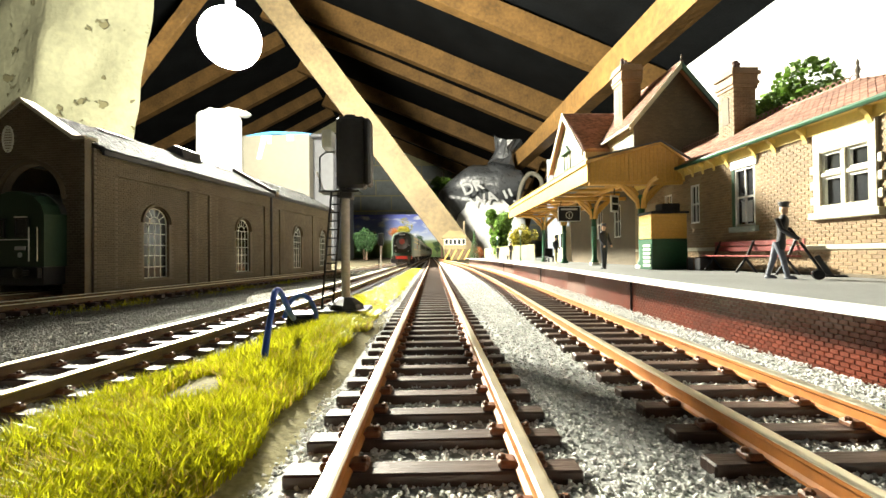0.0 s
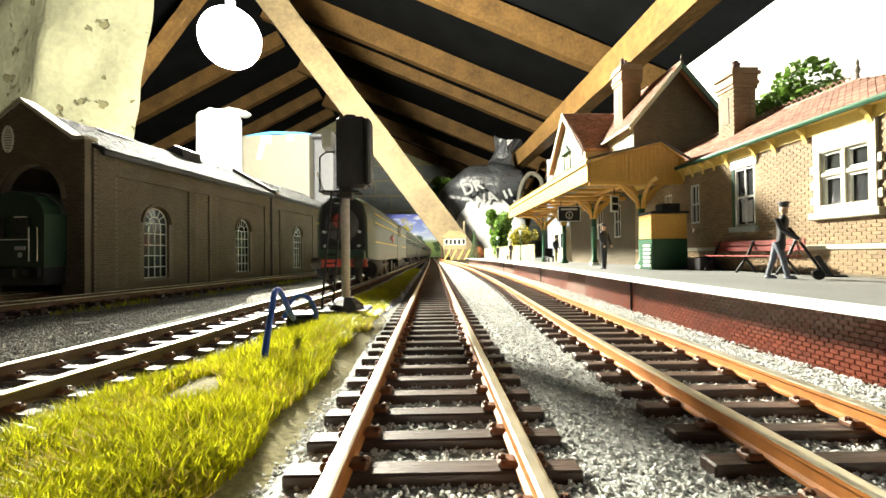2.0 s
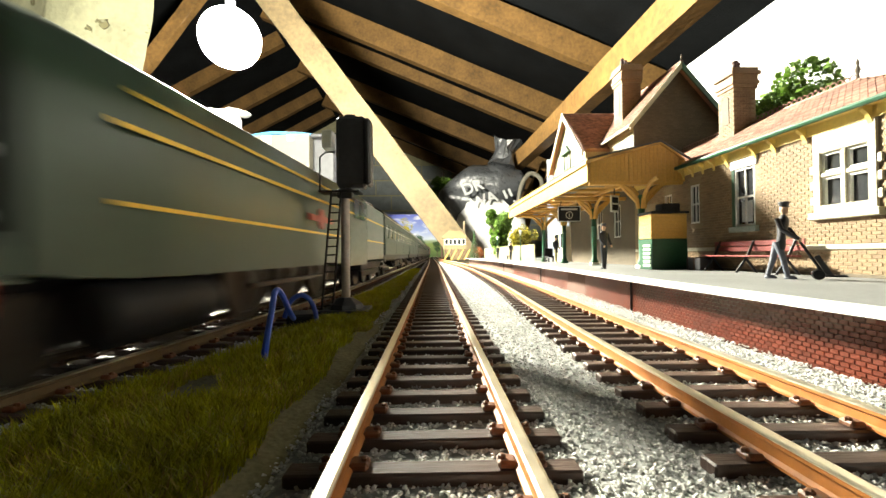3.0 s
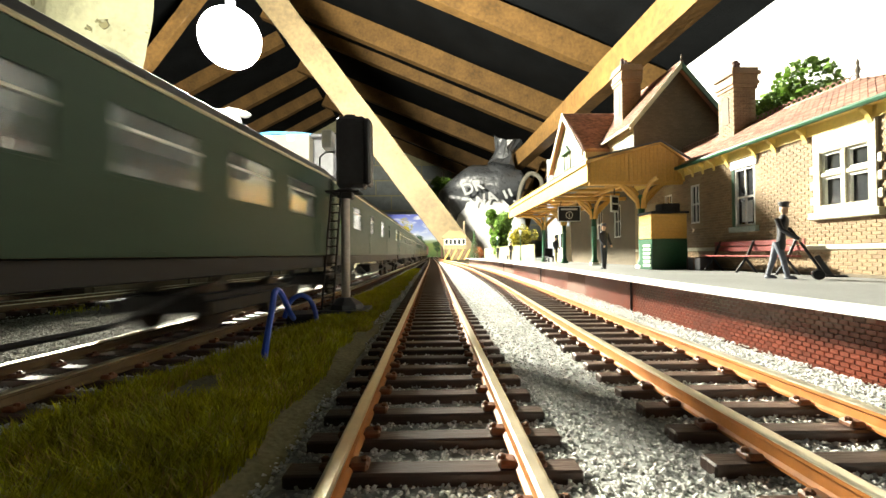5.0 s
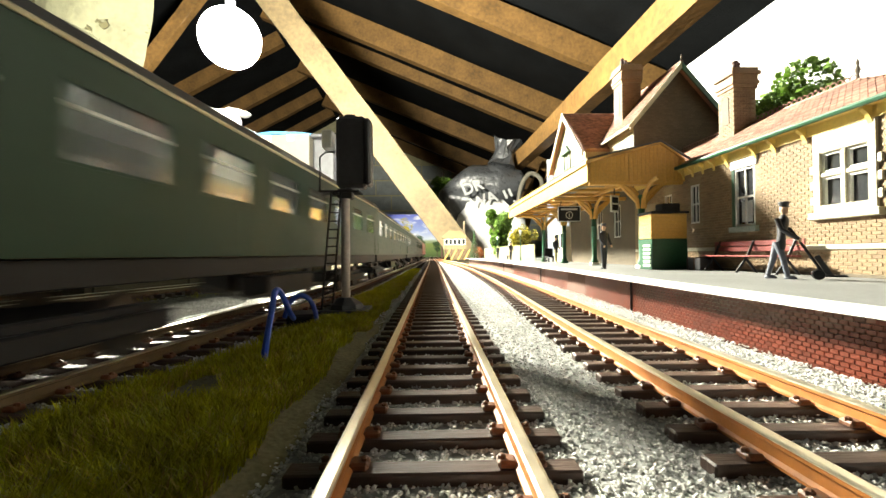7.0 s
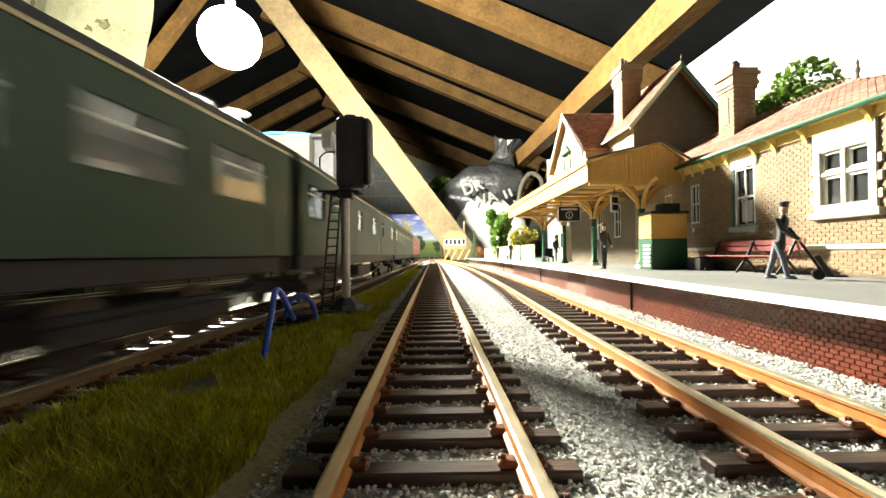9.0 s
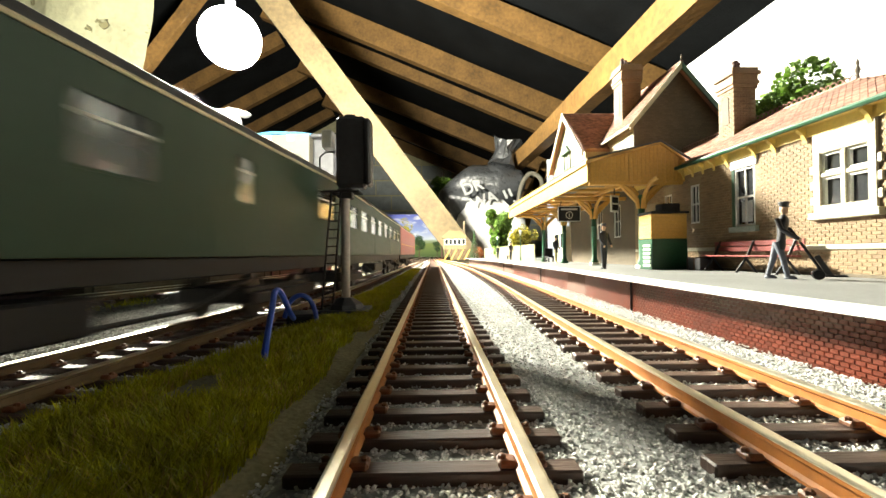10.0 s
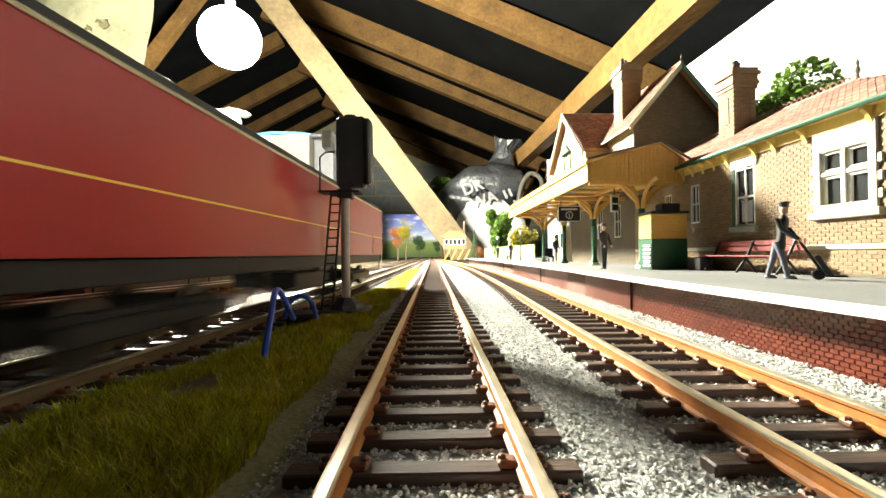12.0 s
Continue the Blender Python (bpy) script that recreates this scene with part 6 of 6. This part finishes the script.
def build_coach(paint, label, name="railway_coach", windows=None, lined=False):
    c = thing(name, 0, 0, 5.5, label=label, category="railway coach", group="coaches of the train")
    h = COACH_L / 2
    holes = [(a, b, 32, 43) for a, b in windows]
    for s in (-1, 1):
        x0, x1 = (SIDE_X - 0.9, SIDE_X) if s > 0 else (-SIDE_X, -SIDE_X + 0.9)
        sd = part("side", holed_wall(bmn(), -h, h, 18.5, 49, x0, x1, holes), paint, c)
        part("sole_bar", box(bmn(), s * 16 - .8, s * 16 + .8, -h + 2, h - 2, 14.0, 18.4, .2), M_BLACK, sd)
        # the gutter's cream stands in for lamplight catching the roof edge
        part("gutter", tube(bmn(), [(s * (SIDE_X + .1), -h, 48.9), (s * (SIDE_X + .1), h, 48.9)], 0.45, 6), M_GUTTER_LIT, sd, "rain gutter with its lamplit edge painted cream")
        for a, b in windows:
            w = part("window", frame_bars(x0 - .12, a - .5, b + .5, 31.5, 43.5, .5, 1.14), paint, sd)
            part("pane", box(bmn(), (x0 + x1) / 2 - .12, (x0 + x1) / 2 + .12, a, b, 32, 43), M_CLEAR, w).visible_shadow = False
            part("vent_bar", box(bmn(), x0 + .1, x1 + .02, a, b, 39.6, 40.1), M_IRON, w)
        if lined:
            part("lining", box(bmn(), s * (SIDE_X + .12) - .1, s * (SIDE_X + .12) + .1, -h + 3, h - 3, 29.9, 30.3), M_GOLD, sd, "yellow lining")
        for y in ((-122, -40, 40, 122) if windows else (-100, 0, 100)):
            part("door", box(bmn(), s * SIDE_X + (-.02 if s > 0 else -.2), s * SIDE_X + (.2 if s > 0 else .02), y - 5, y + 5, 19.5, 31.2), paint, sd)
    roof = [(-SIDE_X - .2, 48.6), (-17.2, 51.7), (-12, 54.7), (-6, 56.4), (0, 56.9), (6, 56.4), (12, 54.7), (17.2, 51.7), (SIDE_X + .2, 48.6), (16, 48.4), (0, 55.7), (-16, 48.4)]
    part("roof", extrude(bmn(), roof, -h, h), M_COACHROOF, c, "dark grey curved roof", smooth=True)
    for k in range(8):
        part("ventilator", lathe(bmn(), [(1.6, 0), (1.6, 1.2), (2.2, 1.4), (.4, 2.2)], 8, pose((6 if k % 2 else -6) * MM, (-h + 20 + k * 31) * MM, 0.0563)), M_COACHROOF, c)
    for s in (-1, 1):
        part("end", extrude(bmn(), [(-17.4, 14), (17.4, 14), (17.4, 48.5), (10, 54), (0, 55.5), (-10, 54), (-17.4, 48.5)], s * h - .6 - (s * .5), s * h + .6 - (s * .5)), M_BLACK, c)
        part("gangway", box(bmn(), -6, 6, min(s * h, s * (h + 2.8)), max(s * h, s * (h + 2.8)), 15, 46, .6), M_BLACK, c)
        part("coupling", tube(bmn(), [(0, s * (h - 4), 9), (0, s * (h + 4), 9)], 1, 6), M_BLACK, c)
        bogie(c, s * 86)
    part("floor", box(bmn(), -15, 15, -h + 2, h - 2, 16, 18.2), M_BLACK, c)
    part("seating", box(bmn(), -4, 14, -h + 8, h - 8, 18.3, 28), M_BARK, c)
    part("battery_box", box(bmn(), 6, 15, -24, 14, 6, 12.4, .5), M_BLACK, c)
    part("battery_box", box(bmn(), -15, -6, -10, 26, 6, 12.4, .5), M_BLACK, c)
    part("truss_rod", tube(bmn(), [(14.5, -58, 12), (14.5, -36, 7), (14.5, 36, 7), (14.5, 58, 12)], .5, 5), M_BLACK, c)
    return c


def loft_hull(bm, stations):
    """Sections (y, outline) joined in order; outlines have equal counts."""
    rings = [[bm.verts.new(V(x, y, z)) for x, z in o] for y, o in stations]
    n = len(rings[0])
    for a, b in zip(rings, rings[1:]):
        for k in range(n):
            bm.faces.new((a[k], a[(k + 1) % n], b[(k + 1) % n], b[k]))
    bm.faces.new(rings[0][::-1])
    bm.faces.new(rings[-1])
    return bm


def casing(w, top, low):
    return [(-w, low), (-w, low + 12), (-w * .98, top - 12), (-w * .84, top - 4.5), (-w * .5, top - 1), (0, top), (w * .5, top - 1), (w * .84, top - 4.5), (w * .98, top - 12), (w, low + 12), (w, low)]


def build_loco():
    c = thing("steam_locomotive", 0, 0, 5.5, label="green air-smoothed steam locomotive with yellow lining", category="locomotive")
    hull = loft_hull(bmn(), [(-92, casing(14.2, 50.5, 15)), (-84, casing(16.4, 51.2, 14)), (-68, casing(17.1, 51.4, 13.5)), (44, casing(17.2, 51.4, 13.5))])
    part("casing", hull, M_LOCO, c, "flat-sided green casing", smooth=True)
    cab = loft_hull(bmn(), [(44.1, casing(17.4, 51.6, 12)), (78, casing(17.6, 51.6, 12))])
    cb = part("cab", cab, M_LOCO, c, smooth=True)
    for s in (-1, 1):
        for y in (52, 64):
            part("cab_window", box(bmn(), s * 17.5 - .3, s * 17.5 + .3, y, y + 9, 34, 43, .2), M_DARKGLASS, cb)
    # front: deep black smokebox face
    face = loft_hull(bmn(), [(-93.0, casing(12.6, 48.8, 19)), (-92.02, casing(13.2, 49.6, 18))])
    fc = part("smokebox_face", face, M_BLACK, c, "black smokebox front", smooth=True)
    part("smokebox_door", lathe(bmn(), [(9.4, 0), (9.2, 1.2), (7.6, 2.4), (4.5, 3.2), (0.3, 3.5)], 28, Matrix.Translation(V(0, -93, 34)) @ Matrix.Rotation(radians(90), 4, "X")), M_BLACK_SOFT, fc, smooth=True)
    part("headboard", lathe(bmn(), [(4.2, 0), (4.2, .6), (.2, .62)], 24, Matrix.Translation(V(0, -96.6, 36)) @ Matrix.Rotation(radians(90), 4, "X")), M_MAROON, fc, "red roundel")
    part("number_bar", box(bmn(), -4.2, 4.2, -94.0, -93.05, 45.4, 46.6), M_PAPER, fc, "pale plate bar")
    for s in (-1, 1):
        part("lamp", lathe(bmn(), [(.9, 0), (.9, 1), (.3, 1.2)], 8, Matrix.Translation(V(s * 10, -93.1, 30)) @ Matrix.Rotation(radians(90), 4, "X")), M_PAPER, fc)
        part("lamp", lathe(bmn(), [(.9, 0), (.9, 1), (.3, 1.2)], 8, Matrix.Translation(V(s * 9.4, -93.1, 22)) @ Matrix.Rotation(radians(90), 4, "X")), M_PAPER, fc)
    part("front_apron", hexa(bmn(), [(-13.5, -98, 13.8), (13.5, -98, 13.8), (13.5, -92.1, 13.8), (-13.5, -92.1, 13.8), (-12.5, -94, 20), (12.5, -94, 20), (12.5, -92.1, 20), (-12.5, -92.1, 20)]), M_LOCO, c, "grey-green front apron")
    bb = part("buffer_beam", box(bmn(), -15, 15, -99.2, -97, 10.2, 14.6, .3), M_REDPAINT, c, "red buffer beam")
    for s in (-1, 1):
        part("buffer", lathe(bmn(), [(1.5, 0), (1.4, 5), (3.2, 5.3), (3.2, 6), (2.4, 6.4)], 14, Matrix.Translation(V(s * 11.3, -99.2, 12.6)) @ Matrix.Rotation(radians(90), 4, "X")), M_WHEEL, bb, smooth=True)
        x = s * 17.25
        part("lining", box(bmn(), x - .12, x + .12, -82, 77, 24.2, 24.9), M_GOLD, c, "yellow lining band")
        part("lining", box(bmn(), x - .12, x + .12, -82, 77, 35.6, 36.4), M_GOLD, c, "yellow lining band")
        part("lining", tube(bmn(), [(s * 16.5, -78, 41.6), (s * 16.55, 77, 41.8)], 0.4, 5), M_GOLD, c, "yellow lining band")
        part("nameplate", lathe(bmn(), [(3.6, 0), (3.6, .4), (.2, .42)], 20, Matrix.Translation(V(x, 6, 29.5)) @ Matrix.Rotation(radians(90 * s), 4, "Y")), M_REDPAINT, c, "round red nameplate crest")
        part("nameplate_bar", box(bmn(), x - .3, x + .3, -6, 18, 28.5, 30.5), M_REDPAINT, c)
        part("cylinder", lathe(bmn(), [(4.6, -13), (5, -12), (5, 12), (4.6, 13)], 16, Matrix.Translation(V(s * 13.6, -70, 8.4)) @ Matrix.Rotation(radians(90), 4, "X")), M_BLACK, c, smooth=True)
        for y in (-28, 0, 28):
            part("driving_wheel", lathe(bmn(), [(1, -1.3), (11.6, -1.3), (12.0, 0), (12.0, 1.0), (9.8, 1.0), (9.6, .2), (2, .4), (1, 1)], 24, Matrix.Translation(V(s * 8.6, y - 2, 12.0)) @ Matrix.Rotation(radians(90 * s), 4, "Y")), M_WHEEL, c, smooth=True)
        for y in (-88, -60, 66):
            part("pony_wheel", lathe(bmn(), [(1, -1.2), (6, -1.2), (6.2, 0), (6.2, 1), (1, 1)], 18, Matrix.Translation(V(s * 8.5, y, 6.2)) @ Matrix.Rotation(radians(90), 4, "Y")), M_WHEEL, c, smooth=True)
        part("coupling_rod", box(bmn(), s * 11 - .4, s * 11 + .4, -31, 27, 8.4, 9.8, .2), M_WHEEL, c)
    part("frame", box(bmn(), -7, 7, -94, 76, 5.4, 14, .3), M_BLACK, c)
    return c


def build_tender():
    c = thing("locomotive_tender", 0, 0, 5.5, label="green locomotive tender coupled behind the engine", category="tender")
    part("tank", box(bmn(), -17.2, 17.2, -32, 32, 13, 45.5, 1.2), M_LOCO, c)
    part("coal", blob_coal(), M_BLACK, c, "heaped coal")
    part("underframe", box(bmn(), -14, 14, -31, 31, 8.5, 12.9, .3), M_BLACK, c)
    for s in (-1, 1):
        x = s * 17.3
        part("lining", box(bmn(), x - .1, x + .1, -30, 30, 24.2, 24.9), M_GOLD, c)
        part("lining", box(bmn(), x - .1, x + .1, -30, 30, 35.6, 36.4), M_GOLD, c)
        part("side_frame", box(bmn(), s * 13 - 1, s * 13 + 1, -30, 30, 5.2, 8.4, .3), M_BLACK, c)
        for y in (-24, 0, 24):
            part("wheel", lathe(bmn(), [(1, -1.2), (6.8, -1.2), (7, 0), (7, 1), (1, 1)], 18, Matrix.Translation(V(s * 8.5, y, 7)) @ Matrix.Rotation(radians(90), 4, "Y")), M_WHEEL, c, smooth=True)
    return c


def blob_coal():
    g = blob(14, 26, 6, 24)
    for v in g.verts:
        v.co.z += 0.045
    crumple(g, 4, 200, 2)
    return g


SPEED, NOSE_Y0, COUPLED = 208.0, 672.0, 265.0
TRAIN = []


def build_train():
    loco, tender = build_loco(), build_tender()
    loco.scale = tender.scale = (1.1, 1.1, 1.1)
    TRAIN.append((loco, 109.0))
    TRAIN.append((tender, 109.0 + 86 + 3 + 35))
    plain = [(-122 + 31 * k, -103 + 31 * k) for k in range(8)]
    coach = build_coach(M_COACH, "dark green corridor coach with grey roof", windows=plain)
    brake = build_coach(M_COACH, "dark green brake coach with few windows", windows=plain[:2] + [(-40, -30), (6, 20), (48, 54), (100, 118)])
    at = 273.0
    for k in range(6):
        src = brake if k in (1, 4) else coach
        c = src if k in (0, 1) else copy_thing(src, src.matrix_basis.copy())
        TRAIN.append((c, at + COUPLED / 2))
        at += COUPLED
    TRAIN.append((build_coach(M_MAIL, "post-red mail van with yellow lining", "mail_van", [], True), at + COUPLED / 2))


def line_x(y):
    return sum(along(LINE_TRAIN, y + d) for d in (-60, -40, -20, 0, 20, 40, 60)) / 7


def motions():
    for c, behind in TRAIN:
        rows = []
        for k in range(25):
            t = k * 0.5
            y = NOSE_Y0 - SPEED * t + behind
            turn = -math.degrees(math.atan((line_x(y + 86) - line_x(y - 86)) / 172))
            x = (line_x(y + 86) + line_x(y - 86)) / 2
            rows.append((t, pose(x * MM, y * MM, 0.0055, 0, 0, turn)))
        walk(c, rows)


M_STRAW = material("straw_coloured_fibre", (0.46, 0.34, 0.05), 0.6, spec=0.12, vary=0.3, grain=300, blotch=40, bump=0, island=0.4, leaf=0.4)
M_SAND = material("sandy_scenic_earth", (0.20, 0.18, 0.10), 0.9, spec=0.05, vary=0.4, grain=1200, blotch=60, bump=0.7)
M_CLAP = material("pale_weatherboard", (0.27, 0.245, 0.18), 0.65, vary=0.15, grain=900, blotch=60)
M_CABIN = material("weathered_cream_boarding", (0.17, 0.135, 0.065), 0.7, vary=0.2, grain=300, blotch=30)
M_POT = material("dark_clay_pot", (0.10, 0.05, 0.04), 0.6, vary=0.2)
M_DENIM = material("blue_grey_figure_paint", (0.10, 0.11, 0.14), 0.5, vary=0.3, grain=900, blotch=200)
M_PALEGREEN = material("pale_green_louvre_paint", (0.42, 0.55, 0.42), 0.5, vary=0.15)
M_FENCE = material("cream_fence_paint", (0.25, 0.22, 0.135), 0.6, vary=0.12, grain=900, blotch=60, piece=0.08)
M_IRON = material("pale_window_iron", (0.62, 0.62, 0.56), 0.5, vary=0.12)
# highlight colour for the coach gutters
M_GUTTER_LIT = material("lamplit_gutter_cream", (0.55, 0.50, 0.32), 0.4, vary=0.1)
SLEEPER, CHAIRS = sleeper_mesh(), chair_mesh()
build_loft()
build_timbers()
build_chimney_breast()
build_lamp()
build_board()
build_backscenes()
build_clutter()
build_shed()
build_shed_engine()
build_signal()
build_station()
chimney(164, 345, 125, 178, 15.5, 4, "tall buff brick chimney on the house roof")
chimney(176, 236, 86, 127, 12.5, 2, "buff brick chimney rising from the tiled roof")
build_canopy()
build_platform_things()
build_trees()
build_signal_box()
build_train()
build_ballast()
build_grass()
build_platform()
build_tracks()
motions()
